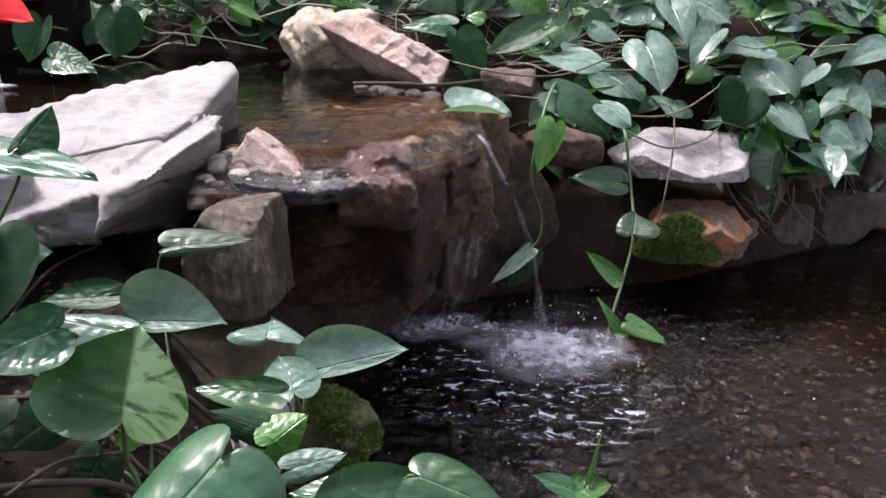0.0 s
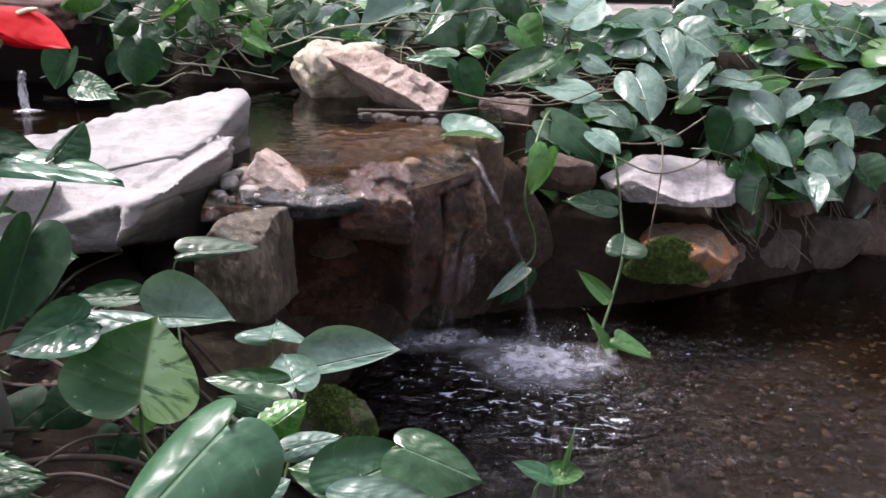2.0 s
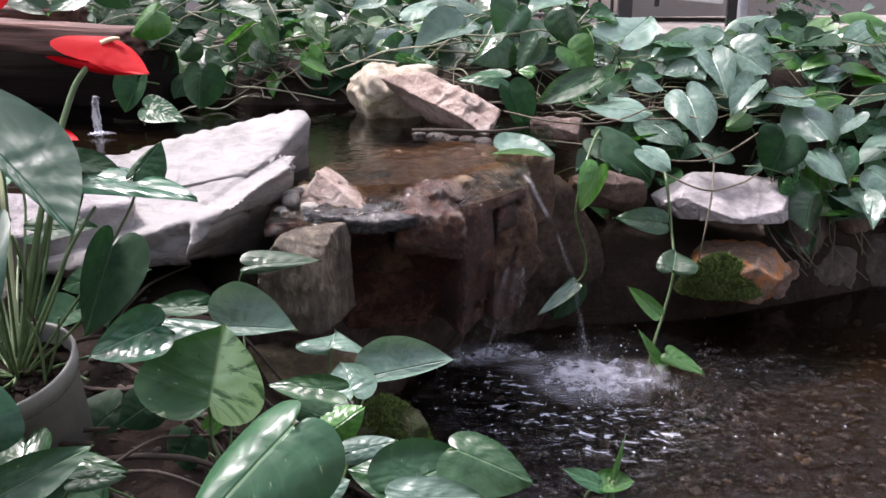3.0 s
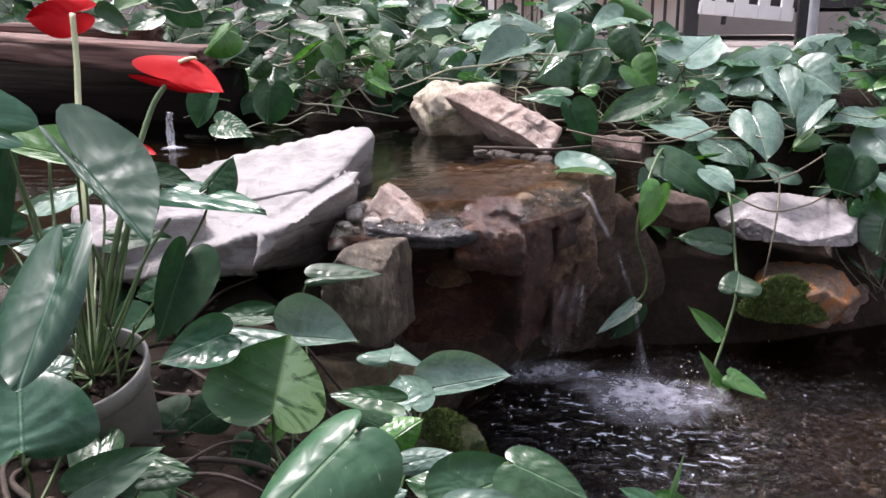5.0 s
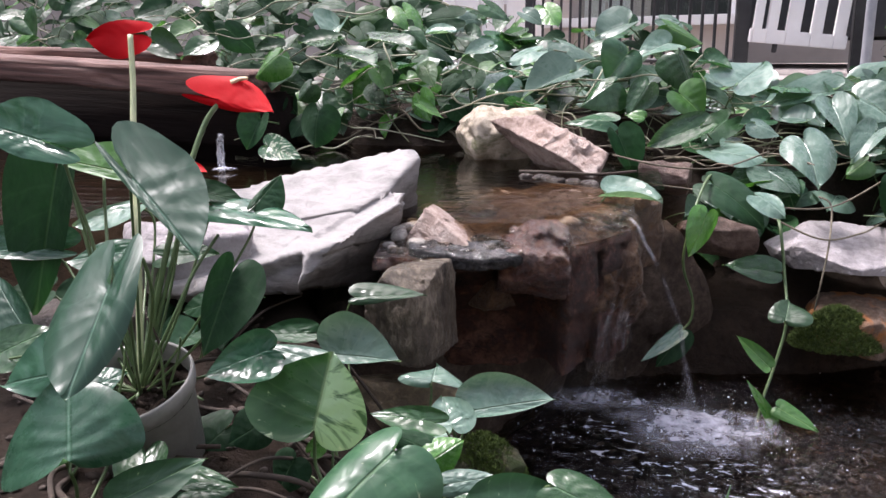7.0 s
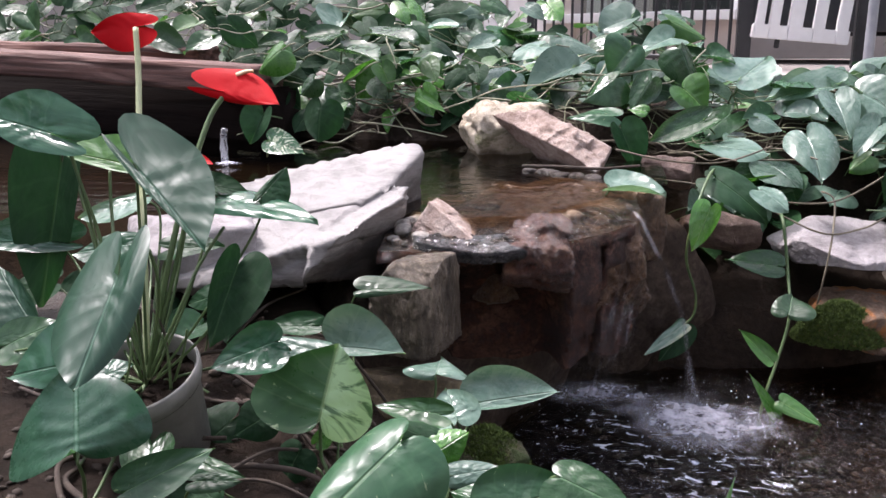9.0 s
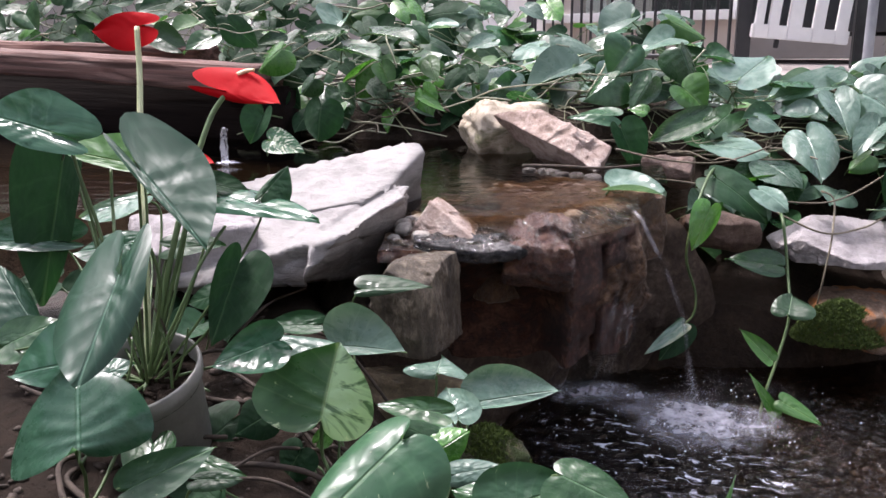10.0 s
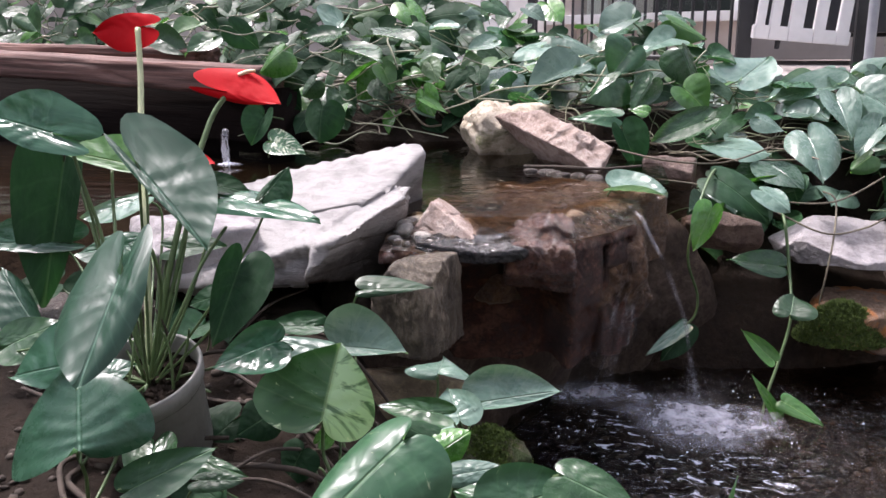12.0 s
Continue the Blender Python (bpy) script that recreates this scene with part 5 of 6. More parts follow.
leaf(dip, M_LEAF_BRIGHT, (0.341, 1.390, -0.010), (0.412, 1.361, -0.038), (0.10, -0.56, 0.82), (0.026, 0.018), 0.2, 0.05, 0.06, False)
leaf(bankC, M_LEAF_VAR2, (-0.742, 1.597, 0.439), (-0.661, 1.583, 0.425), (0.00, -0.71, 0.71), (0.034, 0.032), 0.25, 0.27, 0.15)
leaf(bankC, M_LEAF_DIM, (-0.805, 1.712, 0.489), (-0.829, 1.674, 0.424), (0.00, -0.86, 0.51), (0.040, 0.043), 0.6, 0.15, 0.2)
leaf(bankC, M_LEAF_DIM, (-0.688, 1.793, 0.505), (-0.697, 1.757, 0.425), (0.00, -0.91, 0.41), (0.054, 0.058), -0.45, 0.27, 0.2)
leaf(bankC, M_LEAF_BRIGHT, (-0.786, 1.794, 0.637), (-0.841, 1.767, 0.593), (0.00, -0.85, 0.53), (0.047, 0.048), -0.3, 0.26, 0.2)
leaf(bankC, M_LEAF, (-0.675, 1.935, 0.639), (-0.553, 1.863, 0.616), (0.00, -0.30, 0.95), (0.061, 0.044), 0.1, 0.05, 0.15)
leaf(bankC, M_LEAF, (-0.700, 1.996, 0.674), (-0.805, 1.977, 0.668), (0.00, -0.30, 0.95), (0.076, 0.044), 0.1, 0.05, 0.15)
leaf(bankC, M_LEAF, (-0.642, 2.089, 0.676), (-0.495, 2.033, 0.659), (0.00, -0.30, 0.95), (0.065, 0.054), 0.1, 0.05, 0.15)
leaf(bankC, M_LEAF_PALE, (-0.724, 2.089, 0.711), (-0.747, 2.035, 0.680), (0.00, -0.50, 0.86), (0.042, 0.069), 0.6, 0.16, 0.25)
leaf(bankC, M_LEAF_BRIGHT, (-0.452, 1.854, 0.521), (-0.385, 1.825, 0.486), (0.11, -0.65, 0.75), (0.014, 0.019), 0.45, 0.05, 0.0)
leaf(bankC, M_LEAF, (-0.555, 2.195, 0.697), (-0.501, 2.169, 0.655), (0.00, -0.85, 0.53), (0.028, 0.034), -0.3, 0.19, 0.2)
leaf(bankC, M_LEAF_PALE, (-0.493, 2.410, 0.691), (-0.562, 2.459, 0.706), (0.00, -0.30, 0.95), (0.056, 0.042), 0.1, 0.05, 0.2)
leaf(bankC, M_LEAF_PALE, (-0.342, 2.293, 0.649), (-0.418, 2.259, 0.629), (0.00, -0.51, 0.86), (0.036, 0.036), 0.25, 0.07, 0.2)
leaf(bankC, M_LEAF, (-0.761, 1.947, 0.558), (-0.796, 1.931, 0.523), (0.00, -0.91, 0.41), (0.035, 0.035), -0.45, 0.26, 0.2)
leaf(bankC, M_LEAF, (-1.400, 2.293, 0.672), (-1.286, 2.261, 0.629), (0.00, -0.80, 0.60), (0.047, 0.041), 0.25, 0.17, 0.2)
leaf(bankC, M_LEAF, (-1.214, 2.288, 0.668), (-1.289, 2.232, 0.633), (0.00, -0.53, 0.85), (0.058, 0.048), 0.25, 0.13, 0.2)
leaf(bankC, M_LEAF, (-2.015, 2.493, 0.755), (-1.957, 2.456, 0.706), (0.00, -0.80, 0.60), (0.059, 0.047), 0.6, 0.13, 0.2)
leaf(bankC, M_LEAF, (-1.823, 2.493, 0.676), (-1.750, 2.457, 0.629), (0.00, -0.80, 0.60), (0.048, 0.057), 0.25, 0.21, 0.2)
leaf(reed, M_LEAF_BRIGHT, (0.136, 0.705, 0.128), (0.175, 0.712, 0.130), (0, -.4, .9), .03, .3, .0, .1)
leaf(reed, M_LEAF_VAR, (0.138, 0.705, 0.128), (0.092, 0.704, 0.148), (0, -.4, .9), .024, .3, .0, .1)
leaf(reed, M_LEAF_BRIGHT, (0.149, 0.709, 0.136), (0.167, 0.744, 0.174), (.7, -.6, .2), .012, .3, .0, .0)

# flowers
spathe(anth, (-0.561, 0.800, 0.676), (-0.620, 0.793, 0.673), (0.10, -0.96, 0.25), (0.030, 0.019), 0.05, 0.05, 0.42)
spathe(anth, (-0.428, 0.755, 0.600), (-0.361, 0.752, 0.588), (0.05, -0.86, 0.51), (0.035, 0.008), -0.1, 0.05, 0.62)
spathe(anth, (-0.442, 0.700, 0.530), (-0.420, 0.695, 0.526), (0.00, -0.60, 0.80), (0.007, 0.007), 0.1, 0.1, 0.26)
part("flower_stalk", tube_bm([(-0.557, 0.792, 0.675), (-0.549, 0.775, 0.620), (-0.539, 0.750, 0.565), (-0.519, 0.710, 0.494), (-0.499, 0.670, 0.430), (-0.486, 0.630, 0.290)], 0.0034, 8, 1.2), M_STEM_PALE, anth, "pale cream flower stalk")
part("flower_stalk", tube_bm([(-0.431, 0.757, 0.596), (-0.442, 0.745, 0.576), (-0.449, 0.725, 0.543), (-0.456, 0.700, 0.498), (-0.461, 0.660, 0.428), (-0.486, 0.630, 0.290)], 0.003, 8, 1.2), M_STEM, anth, "brownish green flower stalk")
part("flower_stalk", tube_bm([(-0.442, 0.700, 0.530), (-0.444, 0.690, 0.506), (-0.450, 0.665, 0.440), (-0.486, 0.630, 0.290)], 0.0022, 8, 1.2), M_STEM, anth)
part("spadix", tube_bm([(-0.448, 0.702, 0.530), (-0.449, 0.702, 0.536), (-0.449, 0.702, 0.544)], 0.0034, 8, 0.6), M_SPADIX, anth, "yellow-pink spadix")
part("spadix", tube_bm([(-0.419, 0.770, 0.619), (-0.409, 0.772, 0.623), (-0.399, 0.772, 0.624)], 0.0030, 8, 0.6), M_SPADIX, anth, "yellow-pink spadix")
for line in (((-0.580, 0.645, 0.561), (-0.560, 0.640, 0.554), (-0.549, 0.640, 0.512), (-0.535, 0.640, 0.462), (-0.523, 0.635, 0.419), (-0.486, 0.630, 0.290)),
             ((-0.565, 0.720, 0.511), (-0.555, 0.700, 0.468), (-0.527, 0.660, 0.412), (-0.486, 0.630, 0.290)),
             ((-0.449, 0.600, 0.450), (-0.449, 0.610, 0.398), (-0.486, 0.630, 0.290)),
             ((-0.414, 0.700, 0.453), (-0.433, 0.670, 0.414), (-0.449, 0.640, 0.363), (-0.486, 0.630, 0.290)),
             ((-0.471, 0.475, 0.282), (-0.476, 0.490, 0.249), (-0.490, 0.520, 0.204), (-0.486, 0.630, 0.290)),
             ((-0.561, 0.720, 0.373), (-0.524, 0.680, 0.345), (-0.486, 0.630, 0.290))):
    part("petiole", tube_bm(line, 0.0018, 8, 1.2), M_STEM, anth)
ra = random.Random(12)
for k in range(6):
    a = ra.uniform(0, 6.28)
    p = POT_M @ Vector((0.035 * math.cos(a), 0.03 * math.sin(a), 0.102))
    q = p + Vector((ra.uniform(-0.05, 0.05), ra.uniform(-0.02, 0.05), ra.uniform(0.04, 0.09)))
    part("stem", tube_bm([p, (p + q) / 2 + Vector((0.006, 0, 0.01)), q], 0.0018, 6, 0.6), M_STEM if k % 3 else M_ROOT, anth)

# trailing vines over the water
part("vine_stem", tube_bm([(0.26, 1.76, 0.36), (0.222, 1.66, 0.384), (0.185, 1.55, 0.33), (0.165, 1.50, 0.237), (0.190, 1.526, 0.152), (0.189, 1.525, 0.108), (0.170, 1.515, 0.086)], 0.0032, 8, 0.8), M_STEM, hang)
part("vine_stem", tube_bm([(0.37, 1.72, 0.29), (0.365, 1.63, 0.285), (0.374, 1.585, 0.189), (0.370, 1.513, 0.119), (0.345, 1.466, 0.040), (0.321, 1.426, -0.016), (0.305, 1.383, -0.07)], 0.0034, 8, 0.8), M_STEM, dip)
part("shoot_stem", tube_bm([(0.135, 0.70, -0.13), (0.146, 0.705, 0.03), (0.150, 0.709, 0.132)], 0.004, 8, 0.7), M_STEM, reed)

# ---- the mass of pothos on the banks ----
SHAPES = [leaf_bm(1.0, (w * 0.48, w * 0.52), f, d, l, 400 + k, 15, 6, 0.05) for k, (w, f, d, l) in enumerate(
    ((0.95, 0.08, 0.10, 0.26), (0.90, 0.25, 0.18, 0.24), (0.98, -0.15, 0.22, 0.30), (0.84, 0.4, 0.1, 0.22), (1.02, 0.1, 0.3, 0.30), (0.80, 0.15, 0.25, 0.20)))]
KINDS = ((M_LEAF_DIM, 0.16), (M_LEAF, 0.24), (M_LEAF_PALE, 0.36), (M_LEAF_VAR, 0.20), (M_LEAF_BRIGHT, 0.14))
POOL = []
for bm in SHAPES:
    for m, share in KINDS:
        POOL.append((mesh_of("leaf", bm.copy(), m), share))
    bm.free()
SMALL_STEM = mesh_of("petiole", tube_bm([(0, 0.01, -0.015), (0, -0.24, -0.16), (0.05, -0.50, -0.62), (0.08, -0.50, -1.05)], 0.013, 5, 1.3), M_STEM)


def mass(plant, n, spot, size, seed, tilt=0.55, dark=False, down=0.0, light=1.0):
    """n leaves of a plant; spot(r) gives a place of a blade's base."""
    r = random.Random(seed)
    for _ in range(n):
        p = Vector(spot(r))
        a = r.gauss(-1.57, 1.1)
        d = Vector((math.cos(a), math.sin(a), r.uniform(-0.55, 0.25) - down))
        up = Vector((r.gauss(0, 0.35), r.gauss(-tilt, 0.3), 0.9))
        s = r.uniform(*size)
        # dark: mostly the dim leaf, for plants that stand in shade
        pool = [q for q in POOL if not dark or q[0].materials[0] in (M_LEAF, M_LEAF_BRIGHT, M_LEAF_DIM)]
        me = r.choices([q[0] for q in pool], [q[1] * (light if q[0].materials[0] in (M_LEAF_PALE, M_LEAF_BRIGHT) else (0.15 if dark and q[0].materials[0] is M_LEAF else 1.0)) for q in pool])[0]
        ob = new("leaf", me)
        ob.matrix_basis = leaf_pose(p, p + d, up) @ Matrix.Diagonal((s, s, s, 1))
        ob.parent = plant
        ob.matrix_parent_inverse = plant.matrix_basis.inverted()
        if r.random() < 0.7:
            st = new("petiole", SMALL_STEM)
            st.parent = ob


def over(x, y, lo, hi, r):
    return (x, y, ground_z(x, y) + r.uniform(lo, hi))


def shore(x):
    return float(np.interp(x, YB_X, YB_Y))


def right_spot(r):
    x = r.uniform(0.12, 1.0)
    y = shore(x) + 0.10 + 0.80 * r.random() ** 1.3
    if x < 0.68 and y < shore(x) + 0.20:
        y += 0.15
    return (x, y, min(0.57, over(x, y, 0.0, 0.11, r)[2]))


def far_right_spot(r):
    x = r.uniform(0.68, 2.3)
    y = shore(x) - 0.02 + 0.9 * r.random() ** 1.3
    z = max(ground_z(x, y), 0.12 + 0.25 * smooth(y - shore(x), 0, 0.3))
    return (x, y, min(0.56, z + r.uniform(0.0, 0.13)))


def back_spot(r):
    x = r.uniform(-0.75, 0.25)
    y = r.uniform(2.12, 3.0)
    return over(x, y, 0.02, 0.10 + 0.20 * (y - 2.0), r)


def left_back_spot(r):
    x = r.uniform(-2.6, -0.5)
    y = r.uniform(2.28, 3.1) + 0.32 * max(0.0, -0.8 - x)
    return over(x, y, 0.08, 0.22 + 0.42 * (y - 2.3), r)


mass(bankA, 130, right_spot, (0.07, 0.12), 21, 0.55, False, 0.0, 1.5)
mass(bankB, 170, far_right_spot, (0.075, 0.125), 22, 0.55, False, 0.0, 2.5)
mass(bankC, 130, back_spot, (0.07, 0.12), 23)
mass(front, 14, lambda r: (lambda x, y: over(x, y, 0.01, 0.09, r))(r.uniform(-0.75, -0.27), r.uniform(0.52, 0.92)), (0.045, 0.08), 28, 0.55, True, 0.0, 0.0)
mass(bankB, 34, lambda r: (lambda x: (x, shore(x) + r.uniform(-0.02, 0.14), r.uniform(0.10, 0.36)))(r.uniform(0.66, 1.8)), (0.075, 0.12), 29, 1.1, False, 0.6)
bankD = plant_at("pothos_plant", (-1.6, 2.8, 0.5), "thick pothos growth behind the timber edging", group="pothos plants")
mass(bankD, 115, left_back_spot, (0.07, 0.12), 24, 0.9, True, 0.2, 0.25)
bankF = plant_at("pothos_plant", (-2.0, 3.6, 0.46), "tall pothos filling the back of the garden, its shade painted dim", group="pothos plants")
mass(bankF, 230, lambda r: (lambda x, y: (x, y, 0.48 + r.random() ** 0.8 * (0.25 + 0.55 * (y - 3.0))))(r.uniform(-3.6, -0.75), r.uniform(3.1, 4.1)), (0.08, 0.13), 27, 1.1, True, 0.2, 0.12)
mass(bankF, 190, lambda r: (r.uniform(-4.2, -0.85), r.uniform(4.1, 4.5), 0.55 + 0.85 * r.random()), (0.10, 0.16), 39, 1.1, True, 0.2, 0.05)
bankE = plant_at("pothos_plant", (0.6, 3.1, 0.45), "tall pothos growth beside the walkway", group="pothos plants")
mass(bankE, 130, lambda r: (lambda x, y: over(x, y, 0.02, 0.36 if x < -0.2 else 0.06, r))(r.uniform(-0.9, 2.4), r.uniform(2.75, 3.5)), (0.07, 0.12), 25, 0.55, False, 0.0, 2.5)
shrub = plant_at("shrub", (1.35, 3.95, 0.5), "small-leaved green shrub beside the gate", "shrub")
mass(shrub, 130, lambda r: (1.40 + r.gauss(0, 0.13), 3.95 + r.gauss(0, 0.12), 0.50 + abs(r.gauss(0.18, 0.16))), (0.03, 0.06), 26)


def tangle(plant, n, seed, x0, x1, y0, y1, lift, radius, mat, low=WU - 0.02):
    """Creeping stems along the bank."""
    r = random.Random(seed)
    for _ in range(n):
        x, y = r.uniform(x0, x1), r.uniform(y0, y1)
        a = r.uniform(-0.7, 0.7) + (math.pi if r.random() < 0.5 else 0)
        pts, high, rise = [], r.uniform(0.006, lift), r.uniform(-0.5, 0.3) * lift / 5
        for k in range(6):
            pts.append((x, y, max(ground_z(x, y), low) + max(0.004, high + rise * k + r.uniform(-0.15, 0.15) * min(lift, 0.08))))
            a += r.gauss(0, 0.5)
            x, y = x + 0.07 * math.cos(a), y + 0.045 * math.sin(a)
        part("creeping_stem", tube_bm(pts, r.uniform(0.6, 1.2) * radius, 6, 0.8), mat, plant)


tangle(bankC, 34, 51, -1.0, 0.5, 2.15, 2.9, 0.08, 0.0026, M_STEM_DRY)
tangle(bankF, 34, 52, -3.0, -0.6, 3.0, 3.6, 0.40, 0.0034, M_STEM_DRY)
tangle(bankE, 24, 53, -0.6, 2.0, 2.6, 3.3, 0.05, 0.0026, M_STEM_DRY)
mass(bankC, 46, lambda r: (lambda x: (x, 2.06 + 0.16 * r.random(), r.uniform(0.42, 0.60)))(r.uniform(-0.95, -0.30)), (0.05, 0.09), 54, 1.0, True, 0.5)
tangle(bankC, 46, 31, -1.0, 0.05, 2.08, 2.4, 0.09, 0.0030, M_VINE)
tangle(bankC, 34, 35, -1.0, 0.1, 2.0, 2.5, 0.22, 0.0026, M_STEM_PALE_DRY)
tangle(bankD, 30, 36, -2.4, -0.8, 2.5, 3.1, 0.36, 0.0030, M_STEM_PALE_DRY)
tangle(bankA, 22, 37, 0.1, 0.9, 1.90, 2.3, 0.08, 0.0016, M_STEM_DRY)
tangle(bankA, 14, 32, 0.08, 0.9, 1.82, 2.2, 0.05, 0.0020, M_VINE)
tangle(bankB, 18, 33, 0.8, 1.8, 2.0, 2.5, 0.08, 0.0026, M_VINE)
tangle(front, 22, 34, -0.65, -0.15, 0.45, 0.85, 0.03, 0.0034, M_ROOT, -1)
rh = random.Random(41)
for k in range(26):
    x = rh.uniform(0.62, 1.15)
    y = shore(x) + 0.05
    z = rh.uniform(0.16, 0.26)
    part("hanging_root", tube_bm([(x, y + 0.05, z + 0.02), (x, y, z), (x + rh.uniform(-0.02, 0.05), y - 0.05, z - 0.10), (x + rh.uniform(0, 0.09), y - 0.07, z - rh.uniform(0.15, 0.22))], 0.0026, 6, 0.5), M_VINE, bankB)
for pts in (((0.08, 1.62, 0.372), (0.20, 1.66, 0.352), (0.33, 1.66, 0.325), (0.47, 1.69, 0.318), (0.60, 1.80, 0.36)),
            ((0.28, 1.76, 0.33), (0.37, 1.66, 0.29), (0.45, 1.63, 0.262), (0.53, 1.67, 0.268), (0.60, 1.80, 0.26), (0.66, 1.95, 0.24)),
            ((0.50, 1.92, 0.30), (0.49, 1.76, 0.31), (0.465, 1.64, 0.26), (0.45, 1.605, 0.19), (0.44, 1.60, 0.12)),
            ((0.02, 1.70, 0.42), (0.13, 1.68, 0.40), (0.25, 1.74, 0.39), (0.36, 1.80, 0.42))):
    part("creeping_stem", tube_bm(pts, 0.0023, 8, 0.8), M_VINE, bankA)
part("creeping_stem", tube_bm([(-0.17, 1.575, 0.398), (-0.09, 1.55, 0.402), (-0.01, 1.56, 0.398), (0.07, 1.60, 0.40)], 0.0035, 8, 0.8), M_ROOT, bankA)


# ---- a skin of water drawn over the lip of the weir ----
film = bmesh.new()
rows_f = []
for i in range(161):
    f = i / 160
    line = []
    for out, z in TOP + NOSE[:5]:
        p = sill_line(f, out)
        q = Vector((p.x * 34 + p.y * 12, p.y * 34 - p.x * 12, 1.5))
        rush = 0.3 + 0.7 * smooth(out, 0.3, 0.9)
        p.z = z + 0.008 + 0.0060 * rush * (noise.noise(q) + 0.5 * noise.noise(q * 2.1))
        line.append(film.verts.new(p))
    rows_f.append(line)
for r0, r1 in zip(rows_f, rows_f[1:]):
    for j in range(len(r0) - 1):
        film.faces.new((r0[j], r0[j + 1], r1[j + 1], r1[j]))
tagged(part("water_film", film, M_WATER_FILM), "glistening skin of water over the stone lip", "water", kind="structure")


# ---- moving water, held still ----
def stream_mat(name, white, clear, streaks, most, fade=False, edge=0.22, twist=0.2):
    m = bpy.data.materials.new(name)
    m.use_nodes = True
    nt = m.node_tree
    b = nt.nodes["Principled BSDF"]
    b.inputs["Base Color"].default_value = (*white, 1)
    b.inputs["Roughness"].default_value = 0.15
    tr = nt.nodes.new("ShaderNodeBsdfTransparent")
    v = nt.nodes.new("ShaderNodeTexCoord").outputs["Object"]
    n = noise_of(nt, v, 40, 4, 0.6, twist, streaks)
    f = ramp(nt, n, [(clear - 0.64 * edge, (0, 0, 0)), (clear + edge, (most,) * 3)])
    if fade:
        sep = nt.nodes.new("ShaderNodeSeparateXYZ")
        nt.links.new(nt.nodes.new("ShaderNodeTexCoord").outputs["UV"], sep.inputs[0])
        f = math_node(nt, "MULTIPLY", f, ramp(nt, sep.outputs[0], [(0.15, (1, 1, 1)), (0.85, (0, 0, 0))]))
        b.inputs["Roughness"].default_value = 0.5
    mx = nt.nodes.new("ShaderNodeMixShader")
    nt.links.new(f, mx.inputs[0])
    nt.links.new(tr.outputs[0], mx.inputs[1])
    nt.links.new(b.outputs[0], mx.inputs[2])
    nt.links.new(mx.outputs[0], nt.nodes["Material Output"].inputs["Surface"])
    return m


M_STREAM = stream_mat("falling_water", (0.5, 0.5, 0.53), 0.55, (1, 1, 0.12), 0.40)
M_SPRAY = stream_mat("spray", (0.7, 0.7, 0.76), 0.50, (1, 1, 0.3), 0.09)
M_STRAND = stream_mat("water_strand", (0.66, 0.66, 0.70), 0.50, (1, 1, 0.10), 0.16)
M_FOAM = stream_mat("foam", (0.78, 0.78, 0.87), 0.42, (1, 1, 1), 0.66, True)
# white patches with clear gaps, painted to imitate sky glints on ripples
M_RIPPLE_GLINT = stream_mat("ripple_glint", (0.78, 0.78, 0.85), 0.61, (0.75, 1.7, 1), 0.66, True, 0.06, 0.9)
M_JET = stream_mat("jet_water", (0.7, 0.7, 0.74), 0.45, (1, 1, 0.5), 0.55)
M_BUBBLE = stream_mat("bubble", (0.78, 0.78, 0.84), 0.40, (1, 1, 1), 0.85)
fall = empty("waterfall", (0.05, 1.40, WL), "thin strands of falling water and foam", "waterfall")
part("stream", tube_bm([(0.040, 1.30, 0.374), (0.064, 1.262, 0.360), (0.084, 1.250, 0.324), (0.107, 1.250, 0.283), (0.129, 1.265, 0.227), (0.147, 1.280, 0.177), (0.165, 1.310, 0.087), (0.184, 1.345, -0.007)], 0.0028, 8, 1.5), M_STREAM, fall)
rs = random.Random(3)
for k in range(17):
    f = k / 16
    x0, y0, z0 = 0.010 + 0.050 * f, 1.158 + 0.045 * f, 0.235 - 0.04 * abs(f - 0.5) + rs.uniform(-0.05, 0.02)
    x1, y1 = -0.125 + 0.165 * f + rs.uniform(-0.025, 0.025), 1.38 + 0.05 * rs.random()
    mid = Vector((x0 * 0.62 + x1 * 0.38 + rs.uniform(-0.006, 0.008), y0 * 0.6 + y1 * 0.4 - 0.015, z0 * 0.55 + 0.01))
    part("strand", tube_bm([(x0, y0, z0), (x0 * 0.88 + x1 * 0.12 + 0.003, y0 + 0.006, z0 * 0.82), mid, (x1, y1, WL)], rs.choice((0.0008, 0.0011, 0.0015, 0.0022)), 8, 1.9), M_STRAND, fall)
part("spray", tube_bm([(0.163, 1.305, 0.100), (0.172, 1.325, 0.03), (0.188, 1.345, WL)], 0.004, 16, 5.0), M_SPRAY, fall, "thin veil of spray at the foot of the stream")


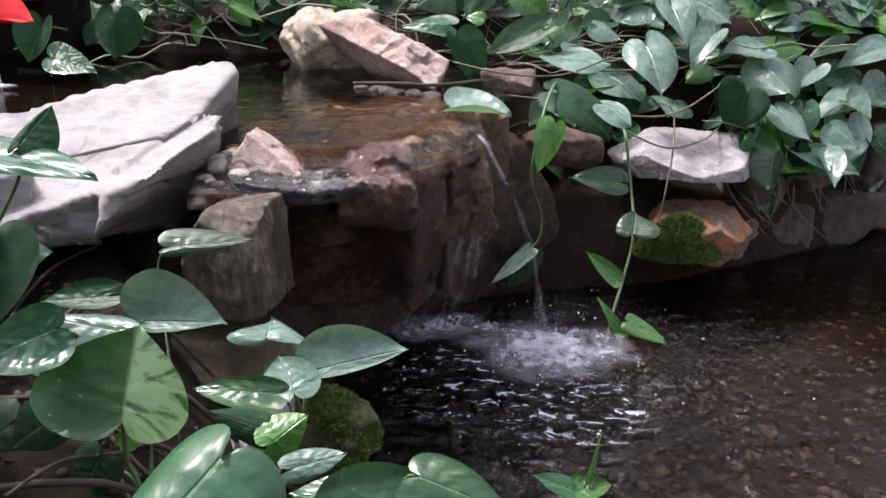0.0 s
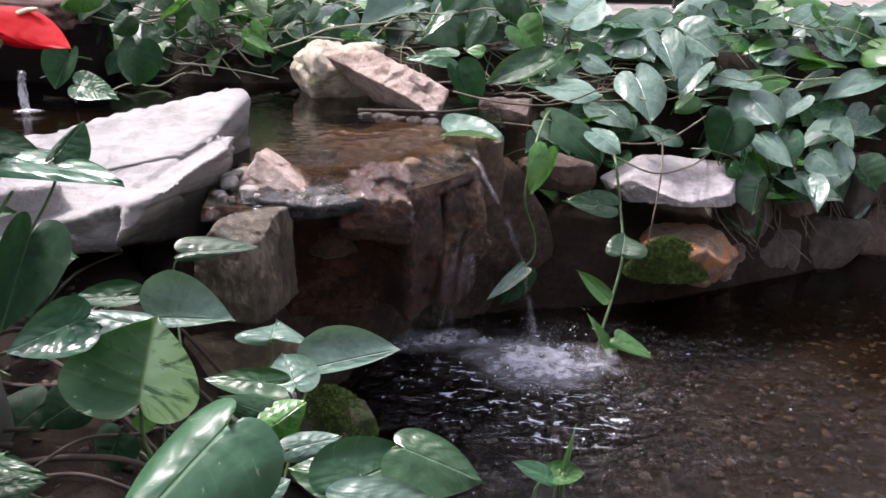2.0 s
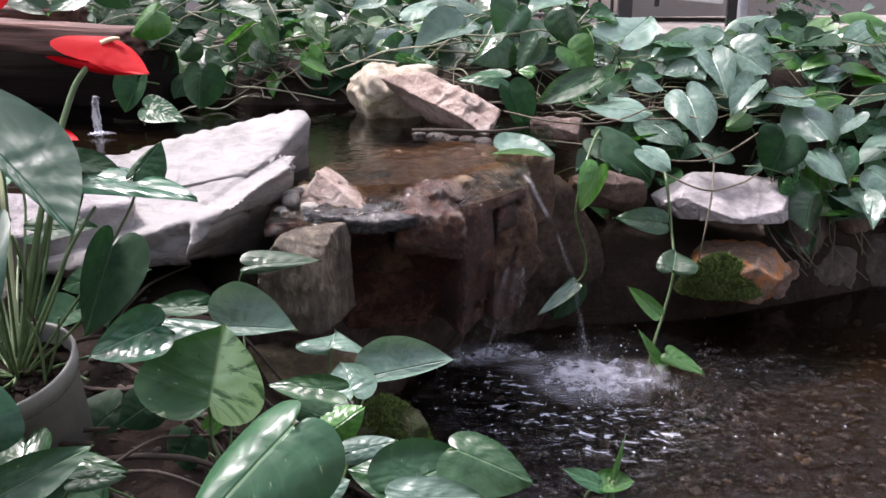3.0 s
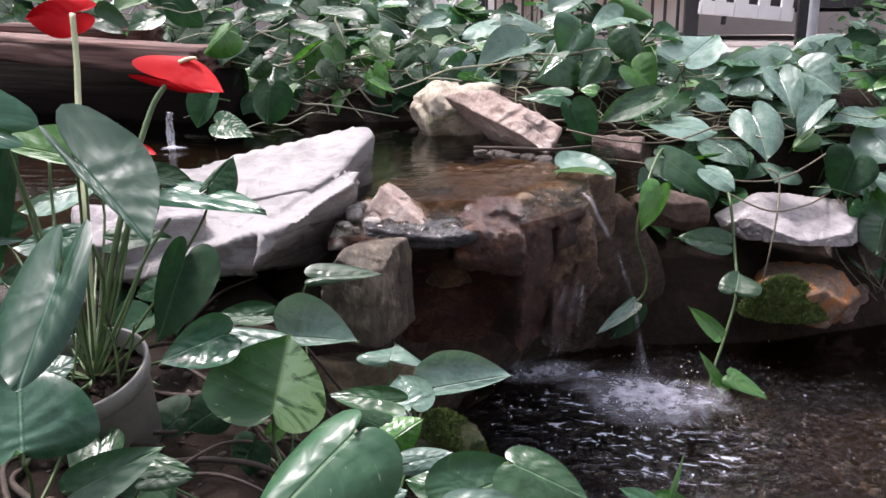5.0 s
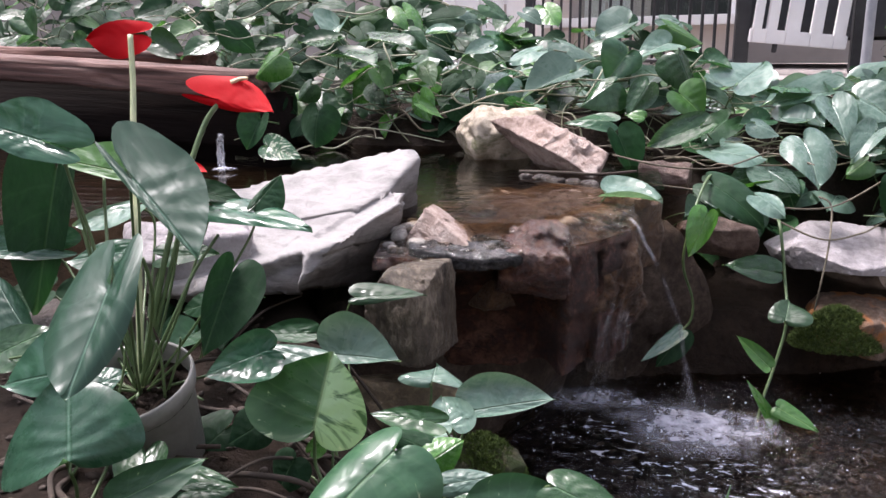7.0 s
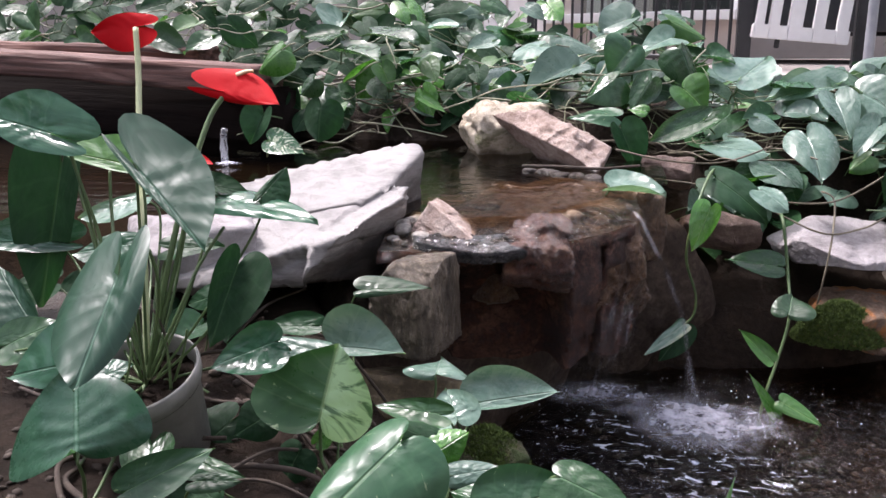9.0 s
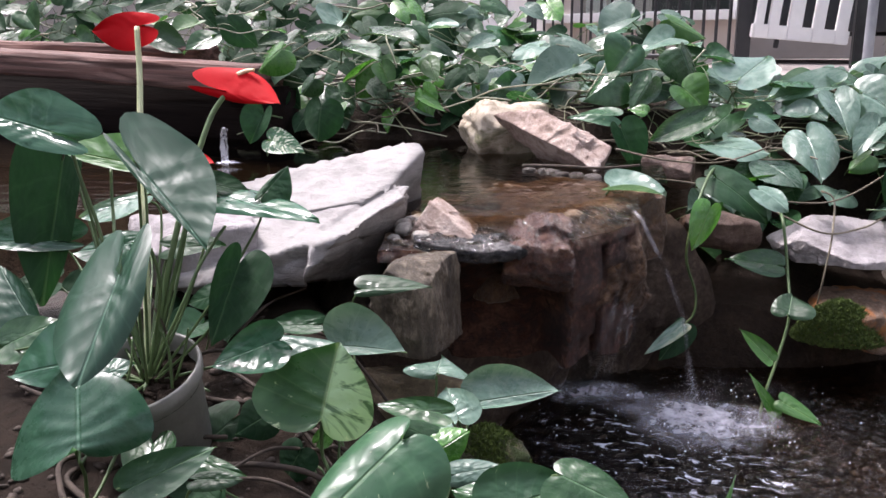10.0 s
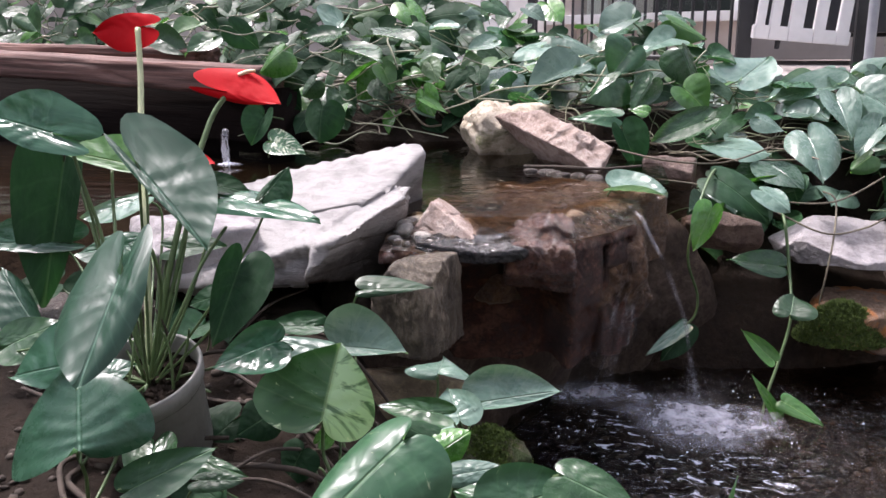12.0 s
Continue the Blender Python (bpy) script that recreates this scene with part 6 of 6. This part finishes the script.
def foam_bm(at, rx, ry, h, seed):
    bm = bmesh.new()
    bmesh.ops.create_grid(bm, x_segments=46, y_segments=46, size=1.0)
    edge = {}
    for v in list(bm.verts):
        d = math.hypot(v.co.x, v.co.y)
        q = Vector((v.co.x * 5 + seed, v.co.y * 5, seed))
        e = d + 0.28 * noise.noise(q * 0.5)
        z = h * max(0.0, 1 - e * e) * (0.7 + 0.7 * noise.noise(q * 1.7)) - 0.004 * (e > 0.95) * e * 3
        v.co = Vector((at[0] + rx * v.co.x, at[1] + ry * v.co.y, at[2] + z + 0.004))
        edge[v] = e
    uv = bm.loops.layers.uv.new("uv")
    for fc in bm.faces:
        for lp in fc.loops:
            lp[uv].uv = (min(1.0, edge[lp.vert]), 0)
    return bm


part("foam", foam_bm((0.195, 1.335, WL), 0.19, 0.155, 0.015, 2), M_FOAM, fall, "white churned foam where the stream lands")
part("foam", foam_bm((-0.02, 1.43, WL), 0.16, 0.08, 0.010, 5), M_FOAM, fall, "white churned foam under the strands")
# this sheet is no foam: it carries the painted ripple glints
part("foam", foam_bm((0.10, 1.22, WL), 0.34, 0.30, 0.003, 11), M_RIPPLE_GLINT, fall, "pale broken patches painted as glints on the ripples off the fall")
bub = bmesh.new()
for _ in range(330):
    a, r = rs.uniform(0, 6.28), abs(rs.gauss(0, 0.22))
    x, y = SPLASH.x + 1.1 * r * math.cos(a), SPLASH.y - 0.05 + r * math.sin(a)
    if ground_z(x, y) < WL - 0.02:
        bmesh.ops.create_icosphere(bub, subdivisions=1, radius=rs.choice((0.0007, 0.0009, 0.0011, 0.0014, 0.0020)), matrix=Matrix.Translation((x, y, WL + 0.002)))
tagged(part("bubbles", bub, M_BUBBLE, fall), kind="stuff")
spout = empty("fountain_jet", (-0.845, 1.575, WU), "small bubbling water jet in the upper pond", "fountain")
part("jet", tube_bm([(-0.845, 1.575, WU - 0.02), (-0.846, 1.576, WU + 0.04), (-0.844, 1.575, WU + 0.07), (-0.840, 1.573, WU + 0.082)], 0.009, 10, 0.7, None, 0.25), M_JET, spout)
part("jet_foot", foam_bm((-0.835, 1.565, WU), 0.035, 0.03, 0.008, 8), M_FOAM, spout)
